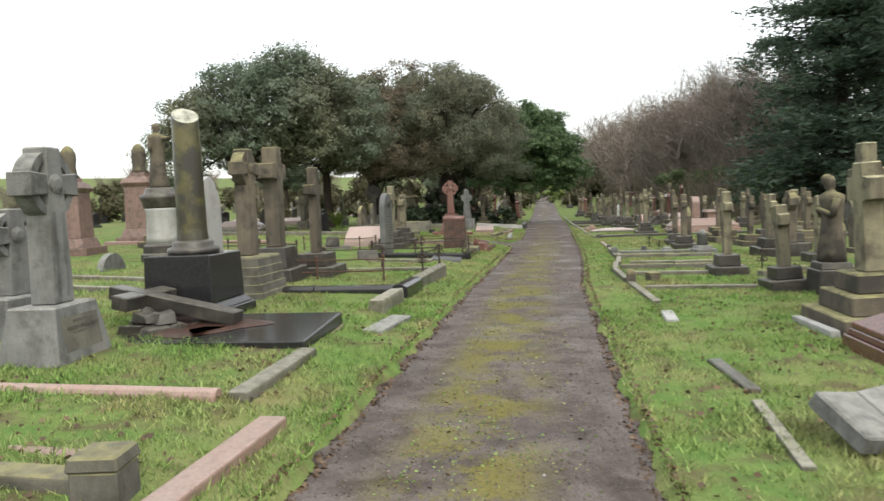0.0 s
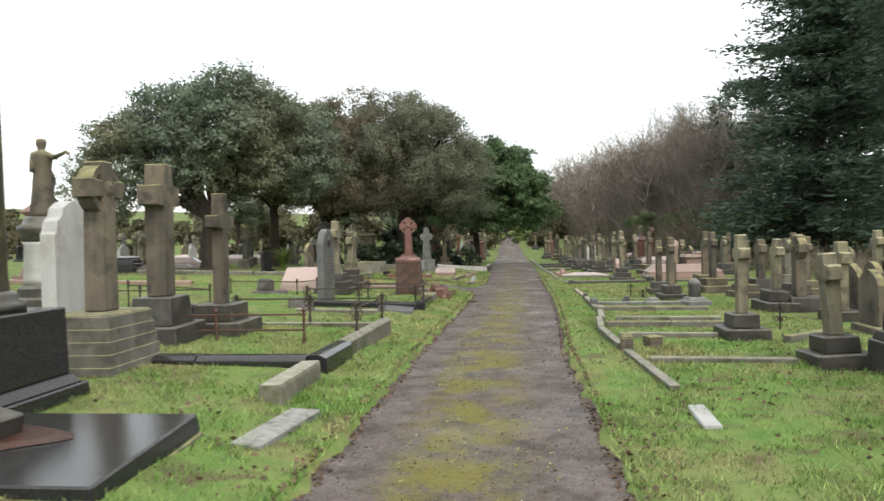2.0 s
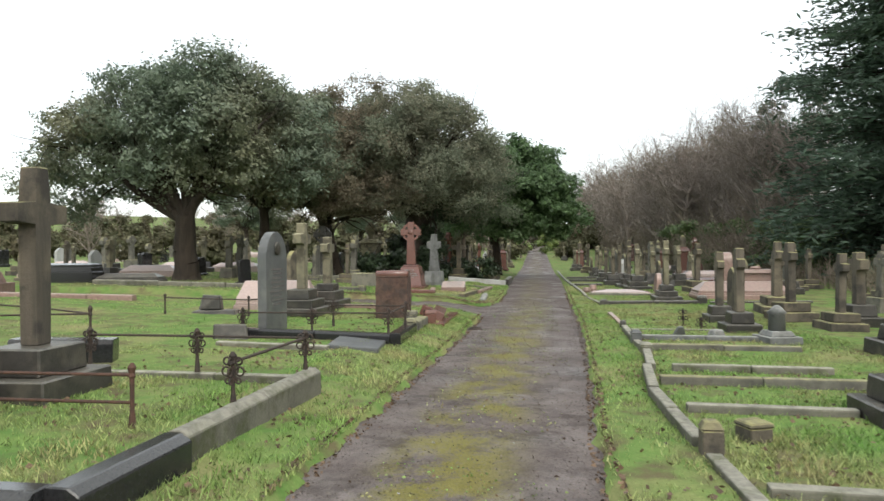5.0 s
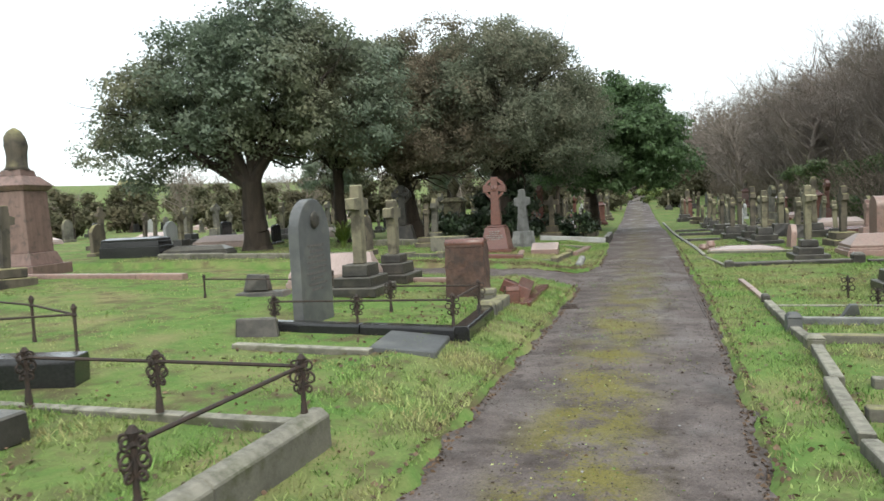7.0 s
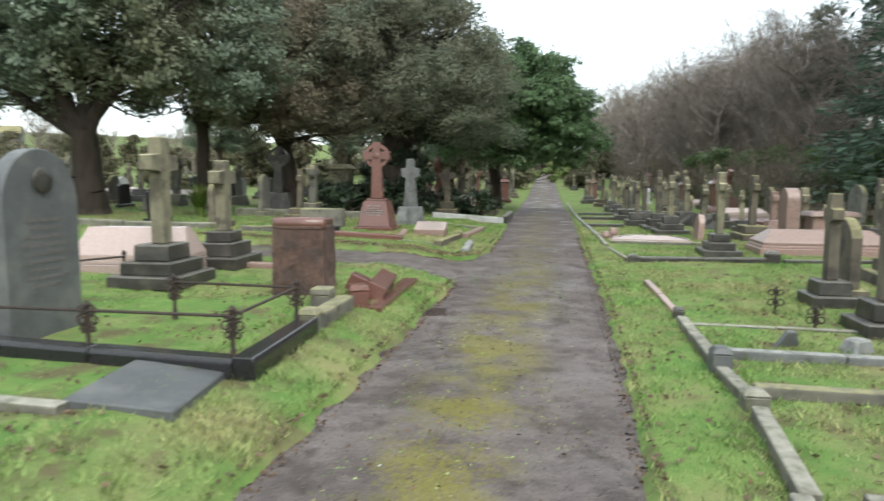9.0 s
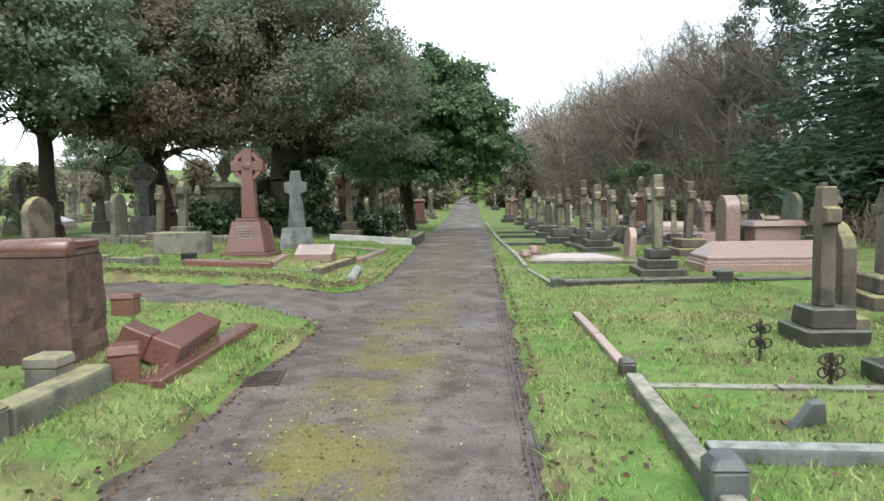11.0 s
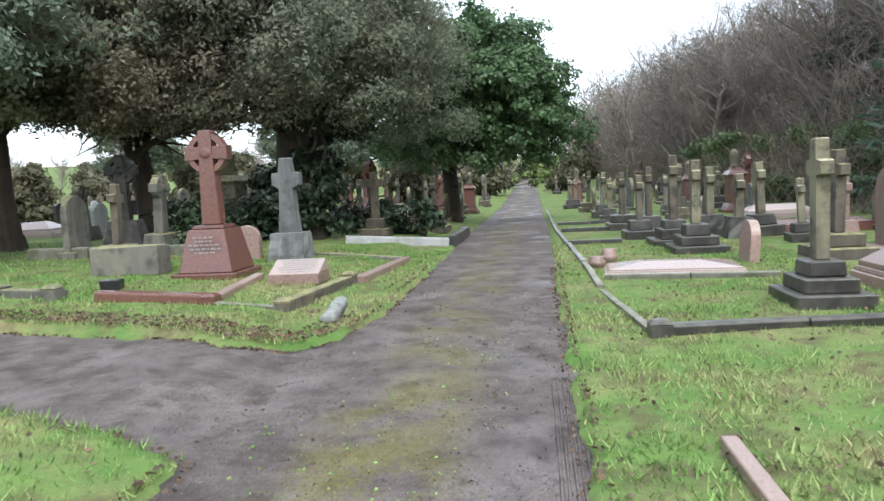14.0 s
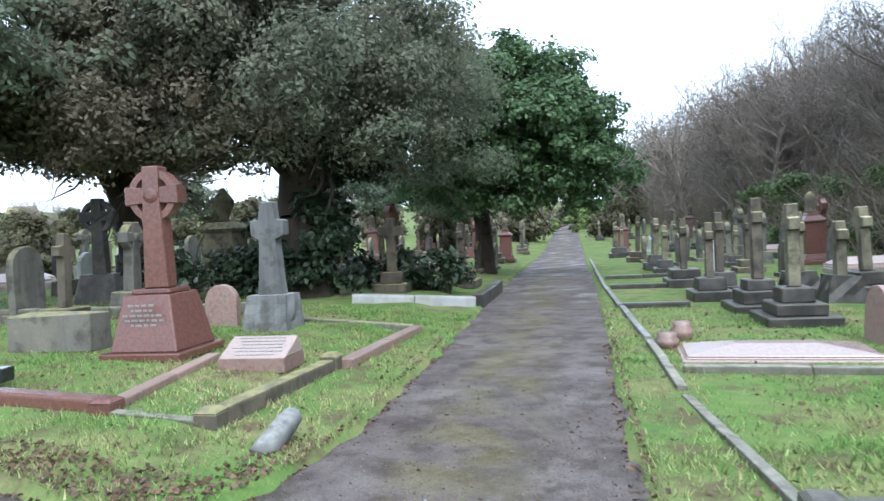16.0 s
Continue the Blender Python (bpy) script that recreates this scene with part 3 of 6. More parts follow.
def coped_tomb(x, y, rz, ln, w, h, material, label, hip=0.25, plinth=0.5):
    """A ledger tomb with a stepped base and a coped top, its length along x."""
    ob = thing("coped_tomb", x, y, rz, label, "tomb", "tombs")
    part("plinth", block(0, 0, 0, ln, w, h * plinth * 0.7, 0.99), material, ob, bevel=0.01)
    part("step", block(0, 0, h * plinth * 0.7, ln * 0.965, w * 0.92, h * plinth * 0.3, 0.985), material, ob, bevel=0.01)
    bm = bmesh.new()
    a, b, z0, z1 = ln * 0.47, w * 0.44, h * plinth, h * (plinth + 0.12)
    lo = [bm.verts.new(v) for v in ((-a, -b, z0), (a, -b, z0), (a, b, z0), (-a, b, z0))]
    md = [bm.verts.new(v) for v in ((-a, -b, z1), (a, -b, z1), (a, b, z1), (-a, b, z1))]
    hi = [bm.verts.new(v) for v in ((-a + hip, -b * 0.25, h), (a - hip, -b * 0.25, h), (a - hip, b * 0.25, h), (-a + hip, b * 0.25, h))]
    bm.faces.new(lo[::-1]), bm.faces.new(hi)
    for r, s in ((lo, md), (md, hi)):
        for k in range(4):
            bm.faces.new((r[k], r[(k + 1) % 4], s[(k + 1) % 4], s[k]))
    part("coping", bm, material, ob, bevel=0.008)
    return ob


# ---- trees ----
def leaf_mesh(name, centres, size, material, rng, flat=0.35, long=1.9, facing=None):
    """Many small pointed leaves, one rhombus each, round the centres given; facing turns them outwards."""
    n = len(centres)
    d = rng.normal(size=(n, 3))
    d[:, 2] = d[:, 2] * flat
    d /= np.linalg.norm(d, axis=1, keepdims=True)
    s = rng.normal(size=(n, 3))
    if facing is not None:
        out = facing + rng.normal(size=(n, 3)) * 0.45
        d = rng.normal(size=(n, 3))
        d -= out * (d * out).sum(1, keepdims=True) / (out * out).sum(1, keepdims=True)
        d /= np.linalg.norm(d, axis=1, keepdims=True) + 1e-9
        s = np.cross(out, d)
    s -= d * (s * d).sum(1, keepdims=True)
    s /= np.linalg.norm(s, axis=1, keepdims=True) + 1e-9
    k = size * rng.uniform(0.6, 1.3, (n, 1))
    v = np.empty((n, 4, 3), np.float32)
    v[:, 0], v[:, 1], v[:, 2], v[:, 3] = centres - d * k * long / 2, centres + s * k / 2, centres + d * k * long / 2, centres - s * k / 2
    me = bpy.data.meshes.new(name)
    me.vertices.add(n * 4)
    me.vertices.foreach_set("co", v.ravel())
    me.loops.add(n * 4)
    me.loops.foreach_set("vertex_index", np.arange(n * 4, dtype=np.int32))
    me.polygons.add(n)
    me.polygons.foreach_set("loop_start", np.arange(0, n * 4, 4, dtype=np.int32))
    me.update(calc_edges=True)
    me.materials.append(material)
    return me


def clumps(blobs, n_clumps, per, spread, rng, shell=0.72, bough=0.36, flat=0.6):
    """Leaf centres gathered on boughs that stand out over overlapping rounded masses."""
    vol = np.array([(q[3] * q[4] * q[5]) ** 0.667 for q in blobs])
    nb = max(8, n_clumps // 26)
    bl = np.array(blobs)[rng.choice(len(blobs), nb, p=vol / vol.sum())]
    d = rng.normal(size=(nb, 3))
    d /= np.linalg.norm(d, axis=1, keepdims=True)
    c = bl[:, :3] + d * (shell + (0.98 - shell) * rng.random((nb, 1))) * bl[:, 3:6]
    rad = bough * bl[:, 3:6].mean(1) * rng.uniform(0.55, 1.25, nb)
    w = rng.choice(nb, n_clumps, p=rad ** 2 / (rad ** 2).sum())
    u = rng.normal(size=(n_clumps, 3))
    u[:, 2] += 0.45
    u /= np.linalg.norm(u, axis=1, keepdims=True)
    p = c[w] + u * (rad[w] * rng.uniform(0.62, 1.08, n_clumps))[:, None] * np.array((1, 1, flat))
    out = u + np.array((0, 0, 0.35))
    return np.repeat(p, per, axis=0) + rng.normal(size=(n_clumps * per, 3)) * spread * np.array((1, 1, 0.7)), np.repeat(out, per, axis=0)


def wander(p, d, length, r0, r1, rng, out, segs=5, bend=0.18, droop=0.0):
    """A bent, tapering limb appended to out as (a, b, ra, rb) pieces; returns its nodes."""
    nodes = [(p, d, r0)]
    for i in range(segs):
        d = (d + Vector(rng.normal(size=3) * bend) + Vector((0, 0, -droop))).normalized()
        q = p + d * (length / segs)
        ra, rb = r0 + (r1 - r0) * i / segs, r0 + (r1 - r0) * (i + 1) / segs
        out.append((p, q, ra, rb))
        p = q
        nodes.append((p, d, rb))
    return nodes


def tubes(name, pieces, material, n=5, thin=0.0):
    verts, faces = [], []
    for a, b, ra, rb in pieces:
        k = n if max(ra, rb) > thin else 3
        q = (b - a).to_track_quat("Z", "Y")
        s = len(verts)
        for p, r in ((a, ra), (b, rb)):
            for i in range(k):
                t = 2 * math.pi * i / k
                verts.append(p + q @ Vector((r * math.cos(t), r * math.sin(t), 0)))
        faces += [(s + i, s + (i + 1) % k, s + k + (i + 1) % k, s + k + i) for i in range(k)]
    return mesh_of(name, verts, faces, material, True)


def leafy_tree(x, y, trunk_h, r, blobs, n_clumps, per, size, spread, leaf_material, label, seed, limbs=9, lean=(0, 0), shell=0.72, name="evergreen_tree", extra=(), bough=0.38):
    """A trunk that forks into limbs and a crown of many small leaves; blobs lie about the foot."""
    rng = np.random.default_rng(seed)
    ob = thing(name, x, y, 0, label, "tree")
    out = []
    foot = wander(Vector((0, 0, -0.15)), Vector((lean[0], lean[1], 1)).normalized(), trunk_h + 0.15, r * 1.25, r * 0.85, rng, out, 6, 0.06)
    out.insert(0, (Vector((0, 0, -0.2)), Vector((0, 0, 0.35)), r * 1.7, r * 1.15))
    top = foot[-1][0]
    for i in range(limbs):
        b = blobs[i % len(blobs)]
        goal = Vector(b[:3]) + Vector(rng.normal(size=3)) * 0.35 * min(b[3:6])
        d = goal - top
        limb = wander(top - Vector((0, 0, rng.uniform(0, 0.5))), (d.normalized() + Vector((0, 0, 0.25))).normalized(), d.length * 1.05, r * rng.uniform(0.35, 0.6), 0.03, rng, out, 6, 0.13)
        for node in limb[2:]:
            for _ in range(3):
                w = (node[1] + Vector(rng.normal(size=3)) * 0.8).normalized()
                wander(node[0], w, rng.uniform(0.8, 2.0), max(node[2] * 0.5, 0.02), 0.008, rng, out, 4, 0.2)
    new("trunk", tubes("trunk", out, M_BARK, 7, 0.06)).parent = ob
    pts, out = clumps(blobs, n_clumps, per, spread, rng, shell, bough)
    crown = new("crown", leaf_mesh("crown", pts.astype(np.float32), size, leaf_material, rng, facing=out))
    crown.parent = ob
    for lm, bl, nc, pr, sz, sp in extra:
        pts, out = clumps(bl, nc, pr, sp, rng, 0.6)
        more = new("crown", leaf_mesh("crown", pts.astype(np.float32), sz, lm, rng, facing=out))
        more.parent = ob
    return ob


leafy_tree(-11.7, 28.2, 2.3, 0.36,
           [(-0.2, 0, 5.2, 3.4, 3.4, 2.35), (-2.6, 0.2, 4.3, 2.3, 2.4, 1.7), (-4.2, 0, 3.2, 1.7, 2.0, 1.25), (2.2, 0.4, 4.9, 2.4, 2.6, 1.9), (0.8, -0.5, 5.55, 2.4, 2.4, 1.3), (-1.2, -0.6, 5.5, 2.2, 2.2, 1.25), (3.4, 1.0, 3.8, 1.6, 2.0, 1.2), (-3.3, -0.4, 4.7, 1.8, 1.8, 1.4), (-4.9, 0.2, 3.5, 1.4, 1.6, 1.2)],
           5200, 21, 0.068, 0.13, M_HOLLY, "broad dark evergreen tree with a forked trunk and open grey-green crown", 3, limbs=14, shell=0.62)
leafy_tree(-10.4, 32.0, 2.8, 0.20, [(0.6, 0, 5.0, 2.4, 2.2, 2.0), (1.8, 0.3, 4.0, 1.8, 1.8, 1.2), (-0.8, 0.3, 4.2, 1.8, 1.8, 1.4), (0.7, 0, 5.9, 2.0, 1.9, 1.5)],
           1700, 18, 0.088, 0.14, M_HOLLY, "slim evergreen tree with a straight dark trunk", 5, limbs=8)
leafy_tree(-8.3, 34.2, 2.4, 0.30, [(0.4, 0, 4.7, 2.8, 2.7, 2.0), (1.6, -0.4, 5.6, 2.3, 2.3, 1.4), (-1.6, -0.5, 4.0, 1.8, 2.0, 1.3), (0.6, -2.2, 3.9, 2.2, 1.5, 1.2), (0.9, 0, 6.4, 2.3, 2.2, 1.6), (0.3, -1.0, 3.5, 2.6, 1.9, 0.9), (2.2, -0.9, 3.3, 1.8, 1.6, 0.8), (-2.6, -0.8, 4.1, 1.5, 1.6, 0.9)],
           4200, 24, 0.057, 0.14, M_YEWB, "yew with browning foliage and a leaning dark trunk", 7, limbs=12, lean=(-0.12, 0), shell=0.66,
           extra=((M_YEWB, [(2.3, -1.0, 3.0, 1.9, 1.5, 0.75), (0.3, -1.2, 3.15, 2.3, 1.6, 0.75), (-2.0, -0.8, 3.5, 1.6, 1.4, 0.7)], 950, 24, 0.057, 0.14),))
leafy_tree(-4.9, 34.8, 2.6, 0.50, [(0.2, 0, 5.2, 3.1, 3.0, 2.3), (1.9, 0.6, 4.7, 2.0, 2.6, 1.7), (-1.4, -0.5, 5.4, 2.4, 2.4, 1.9), (0.2, -1.5, 4.0, 2.8, 1.8, 1.5), (0.6, 0.2, 6.35, 2.3, 2.2, 1.3), (1.2, 4.0, 5.2, 2.2, 2.6, 2.1), (2.6, 3.4, 3.6, 1.6, 2.4, 1.4), (2.0, 2.2, 3.2, 1.5, 1.8, 1.0), (-1.7, 0, 6.5, 2.4, 2.3, 1.7), (0.0, 0.2, 6.5, 2.2, 2.2, 1.5), (1.4, 0, 5.7, 1.9, 2.0, 1.4), (2.5, -0.2, 4.6, 1.3, 1.9, 1.3), (1.5, -0.6, 3.2, 2.1, 1.7, 0.7), (-0.9, -1.3, 3.2, 2.0, 1.5, 0.7)],
           6600, 24, 0.057, 0.15, M_YEW, "spreading dull-green yew overhanging the graves, its trunk clad in ivy", 9, limbs=14, shell=0.66,
           extra=((M_IVY, [(-0.2, -0.1, 1.3, 1.1, 0.9, 1.5), (0.6, 0.2, 2.4, 1.0, 0.9, 1.0), (-0.9, 0.1, 0.7, 0.9, 0.8, 1.0), (0.7, 0, 0.9, 0.7, 0.7, 1.0)], 1000, 16, 0.085, 0.10),))
leafy_tree(-2.1, 43.0, 2.6, 0.28, [(1.0, -0.6, 4.8, 2.1, 2.3, 2.1), (2.3, -0.9, 4.1, 1.6, 1.8, 1.6), (3.6, -0.7, 3.2, 1.4, 1.5, 1.15), (-0.1, -1.6, 4.2, 1.4, 1.3, 1.6), (1.6, -2.0, 3.4, 1.5, 1.2, 1.2), (0.9, -0.6, 5.95, 1.0, 1.1, 0.9), (1.9, -0.3, 5.3, 1.4, 1.5, 1.2), (2.9, -0.6, 2.6, 1.5, 1.4, 0.8), (-0.6, -1.2, 3.0, 1.5, 1.4, 1.2), (0.8, -1.8, 2.7, 1.4, 1.2, 0.8), (0.2, -0.8, 5.9, 1.2, 1.2, 1.15), (1.1, -0.8, 6.3, 0.9, 1.0, 0.95), (2.0, -0.6, 5.55, 1.2, 1.3, 1.1), (3.0, -0.6, 4.5, 1.1, 1.2, 1.0)],
           6200, 20, 0.085, 0.12, M_LAUREL, "bushy bright-green evergreen leaning over the path", 11, limbs=9, shell=0.66, name="laurel_tree", bough=0.46)


def bare_tree_mesh(seed, h, fork=3, stout=1.0):
    rng = np.random.default_rng(seed)
    out = []
    trunk = wander(Vector((0, 0, -0.3)), Vector((0, 0, 1)), h * 0.5, h * 0.016, h * 0.009, rng, out, 7, 0.09)
    for p, d, r in trunk[2:] + trunk[-1:] * 3:
        for _ in range(2):
            a = rng.uniform(0, 2 * math.pi)
            side = Vector((math.cos(a), math.sin(a), rng.uniform(0.2, 0.9)))
            lim = wander(p, (d * 0.35 + side).normalized(), h * rng.uniform(0.25, 0.42), r * 0.6, 0.018, rng, out, 6, 0.15, -0.05)
            for q, e, s in lim[1:]:
                for _ in range(fork):
                    tw = wander(q, (e + Vector(rng.normal(size=3)) * 0.75 + Vector((0, 0, 0.15))).normalized(), h * rng.uniform(0.08, 0.17), max(s * 0.45, 0.013) * stout, 0.007 * stout, rng, out, 3, 0.22, -0.02)
                    for u, w, t in tw[1:]:
                        for _ in range(fork - 1):
                            wander(u, (w + Vector(rng.normal(size=3)) * 0.8).normalized(), h * rng.uniform(0.035, 0.075), 0.009 * stout, 0.005 * stout, rng, out, 1, 0.2)
    thick = [p for p in out if p[2] > 0.035]
    fine = [p for p in out if p[2] <= 0.035]
    return tubes("trunk", thick, M_BARE, 6, 0.04), tubes("canopy", fine, M_BARE, 3)


BARE = []
for seed, h in ((21, 13.5), (22, 12.0), (23, 14.5)):
    ob = thing("bare_tree", 12.5, 40 + seed, 0, "leafless winter tree with a dense crown of fine grey twigs", "tree", "bare trees")
    for nm, me in zip(("trunk", "canopy"), bare_tree_mesh(seed, h)):
        new(nm, me).parent = ob
    BARE.append(ob)
thin_tree = thing("bare_tree", 11, 96, 0, "leafless winter tree deep in the brown wood", "tree", "bare trees")
for nm, me in zip(("trunk", "canopy"), bare_tree_mesh(26, 13.0, 2, 1.6)):
    new(nm, me).parent = thin_tree
far_tree = thing("bare_tree", -30, 92, 0, "small leafless tree beyond the graves", "tree", "bare trees")
for nm, me in zip(("trunk", "canopy"), bare_tree_mesh(24, 7.0, 2)):
    new(nm, me).parent = far_tree
rt = random.Random(4)
for i in range(26):
    y = 47 + i * 3.2 + rt.uniform(-1, 1)
    x = rt.uniform(12.0, 16.0) if i % 2 else rt.uniform(15, 22)
    s = rt.uniform(0.8, 1.1)
    copy_thing(BARE[i % 3] if y < 80 else thin_tree, pose(x, y, g(x, y), 0, 0, rt.uniform(0, 360)) @ Matrix.Diagonal((s, s, s, 1)))
for i in range(44):
    y = 54 + i * 3.1 + rt.uniform(-1.2, 1.2)
    x = rt.uniform(9.6, 13.0) if i % 3 else rt.uniform(14, 20)
    s = rt.uniform(0.72, 0.98)
    copy_thing(BARE[i % 3] if y < 66 else thin_tree, pose(x, y, g(x, y), 0, 0, rt.uniform(0, 360)) @ Matrix.Diagonal((s, s, s, 1)))
for i in range(16):
    x, y = 14 - i * 3.4 + rt.uniform(-1, 1), 176 + rt.uniform(-6, 14)
    s = rt.uniform(0.8, 1.05)
    copy_thing(thin_tree, pose(x, y, g(x, y), 0, 0, rt.uniform(0, 360)) @ Matrix.Diagonal((s, s, s, 1)))
for x, y, s in ((9.8, 62, 0.82), (10.8, 66, 0.9), (12.2, 58, 0.85), (9.3, 75, 0.95), (9.5, 83, 1.0), (9.8, 92, 1.05), (9.6, 103, 1.1), (9.4, 114, 1.1), (9.2, 126, 1.1)):
    copy_thing(thin_tree, pose(x, y, g(x, y), 0, 0, y * 37) @ Matrix.Diagonal((s, s, s, 1)))
for x, y, s in ((10.4, 58, 0.95), (11.2, 62.5, 1.0), (9.9, 67, 0.92), (12.4, 71, 1.0), (22.5, 79, 1.5), (25.5, 84, 1.4), (20.5, 70, 1.25), (17.5, 62, 1.1)):
    copy_thing(BARE[1], pose(x, y, g(x, y), 0, 0, x * 50) @ Matrix.Diagonal((s, s, s, 1)))
for i in range(9):
    x, y = -28 - rt.uniform(0, 60), 95 + rt.uniform(-12, 40)
    s = rt.uniform(0.7, 1.2)
    copy_thing(far_tree, pose(x, y, g(x, y), 0, 0, rt.uniform(0, 360)) @ Matrix.Diagonal((s, s, s, 1)))
for i in range(6):
    x, y = -45 - i * 11 + rt.uniform(-3, 3), 60 + rt.uniform(-6, 20)
    s = rt.uniform(0.7, 1.1)
    copy_thing(far_tree, pose(x, y, g(x, y), 0, 0, rt.uniform(0, 360)) @ Matrix.Diagonal((s, s, s, 1)))


for i in range(11):
    x, y = -25 + i * 2.3 + rt.uniform(-1, 1), 78 + rt.uniform(-6, 22)
    s = rt.uniform(0.7, 1.2)
    copy_thing(far_tree, pose(x, y, g(x, y), 0, 0, rt.uniform(0, 360)) @ Matrix.Diagonal((s, s, s, 1)))


for x, y in ((-38, 40), (-45, 47), (-33, 53), (-52, 43), (-27, 61), (-60, 52), (-40, 30), (-47, 34)):
    copy_thing(far_tree, pose(x, y, g(x, y), 0, 0, x * 13) @ Matrix.Diagonal((1, 1, 1, 1)))


for i in range(22):
    a_ = radians(28 + i * 2.6 + rt.uniform(-1, 1))
    d_ = rt.uniform(105, 150)
    x, y = -d_ * math.sin(a_), d_ * math.cos(a_)
    s = rt.uniform(0.6, 1.1)
    copy_thing(far_tree, pose(x, y, g(x, y), 0, 0, i * 41) @ Matrix.Diagonal((s, s, s, 1)))


def fir(x, y, h, r, seed, label):
    rng = np.random.default_rng(seed)
    ob = thing("conifer", x, y, 0, label, "tree", "conifers")
    out, pts = [], []
    wander(Vector((0, 0, -0.2)), Vector((0, 0, 1)), h, 0.38, 0.04, rng, out, 10, 0.02)
    for i in range(230):
        f = rng.uniform(0.04, 0.99)
        ln = r * (1 - f) ** 0.55 * rng.uniform(0.65, 1.15) + 0.3
        a = rng.uniform(0, 2 * math.pi)
        nodes = wander(Vector((0, 0, h * f)), Vector((math.cos(a), math.sin(a), 0.25)).normalized(), ln, 0.06, 0.015, rng, out, 6, 0.08, 0.07)
        for q, e, s in nodes[1:]:
            c = rng.normal(size=(36, 3)) * (0.5, 0.5, 0.14)
            pts.append(np.array(q) + c)
    new("trunk", tubes("trunk", out, M_BARK, 5, 0.05)).parent = ob
    new("crown", leaf_mesh("crown", np.vstack(pts).astype(np.float32), 0.097, M_FIR, rng, 0.3, 4.0)).parent = ob
    return ob


FIR = fir(14.6, 36, 18, 5.2, 31, "tall dark conifer with tiered drooping boughs")
for x, y, rz, s in ((19, 42, 80, 1.0), (16.8, 28.5, 140, 0.95), (18.5, 20, 30, 0.95)):
    copy_thing(FIR, pose(x, y, g(x, y), 0, 0, rz) @ Matrix.Diagonal((s, s, s, 1)))


leafy_tree(15.6, 51, 5, 0.3, [(0, 0, 5, 1.5, 1.5, 4.5), (0.6, 0.3, 9.5, 1.6, 1.6, 3.0), (-1.2, 0, 8, 1.2, 1.2, 1.5)], 1100, 18, 0.1, 0.16, M_FIR, "tall tree clad in dark ivy at the wood's edge", 33, limbs=6, name="ivy_clad_tree")


def thicket():
    """Brown leafless scrub along the wood's edge."""
    rng = np.random.default_rng(41)
    out = []
    for i in range(6200):
        y = 16 + 160 * rng.random() ** 1.25
        x = 9.8 + rng.random() ** 1.3 * 7 - max(0, y - 60) * 0.02
        h = rng.uniform(1.2, 4.2) if x < 12 else rng.uniform(3, 7.5)
        if y < 42:
            h = rng.uniform(0.7, 1.5)
        wander(Vector((x, y, g(x, y) - 0.1)), Vector((rng.normal() * 0.35, rng.normal() * 0.35, 1)).normalized(), h, 0.016 + h * 0.002, 0.006, rng, out, 4, 0.24)
        a = out[-2][0]
        for _ in range(3):
            wander(a, Vector(rng.normal(size=3) + np.array((0, 0, 0.8))).normalized(), h * 0.35, 0.011, 0.005, rng, out, 2, 0.3)
    return new("scrub", tubes("scrub", out, M_TWIG, 3))


tagged(thicket(), "dense brown leafless scrub at the edge of the wood", "scrub", kind="stuff")


def shrub(x, y, blobs, n, material, label, seed, size=0.12, name="shrub"):
    rng = np.random.default_rng(seed)
    ob = thing(name, x, y, 0, label, "shrub", "shrubs")
    out = []
    for i in range(12):
        b = blobs[i % len(blobs)]
        d = Vector(b[:3]) + Vector(rng.normal(size=3)) * 0.4
        wander(Vector((rng.normal() * 0.15, rng.normal() * 0.15, -0.1)), (d.normalized() + Vector((0, 0, 0.3))).normalized(), d.length, 0.05, 0.01, rng, out, 4, 0.15)
    new("stem", tubes("stem", out, M_BARK, 4)).parent = ob
    pts, facing = clumps(blobs, n, 16, 0.16, rng, 0.6)
    new("crown", leaf_mesh("crown", pts.astype(np.float32), size, material, rng, facing=facing)).parent = ob
    return ob


SHRUB = shrub(11.6, 46, [(0, 0, 1.3, 1.6, 2.0, 1.3), (0.6, 1.6, 1.9, 1.5, 1.6, 1.5), (0.3, -1.7, 1.1, 1.4, 1.5, 1.1)], 480, M_SHRUB, "overgrown green evergreen shrub at the wood's edge", 51, 0.09)
for x, y, rz, s in ((15.5, 31.5, 60, 0.8), (13.0, 37.5, 130, 0.85), (12.2, 42, 10, 0.9), (15.5, 22, 100, 1.15), (16.2, 16, 60, 1.2), (15.5, 11, 0, 1.2), (14.5, 6, 30, 1.1), (11.8, 50, 75, 1.0), (10.9, 54, 45, 0.95), (10.7, 60, 10, 0.9), (14.5, 1, 20, 1.2)):
    copy_thing(SHRUB, pose(x, y, g(x, y), 0, 0, rz) @ Matrix.Diagonal((s, s, s, 1)))
HEDGE = shrub(-17.5, 41, [(0, 0, 1.0, 1.3, 1.0, 1.0), (1.2, 0, 0.9, 1.0, 0.9, 0.9)], 260, M_HEDGE, "rounded brownish clipped bush", 55)
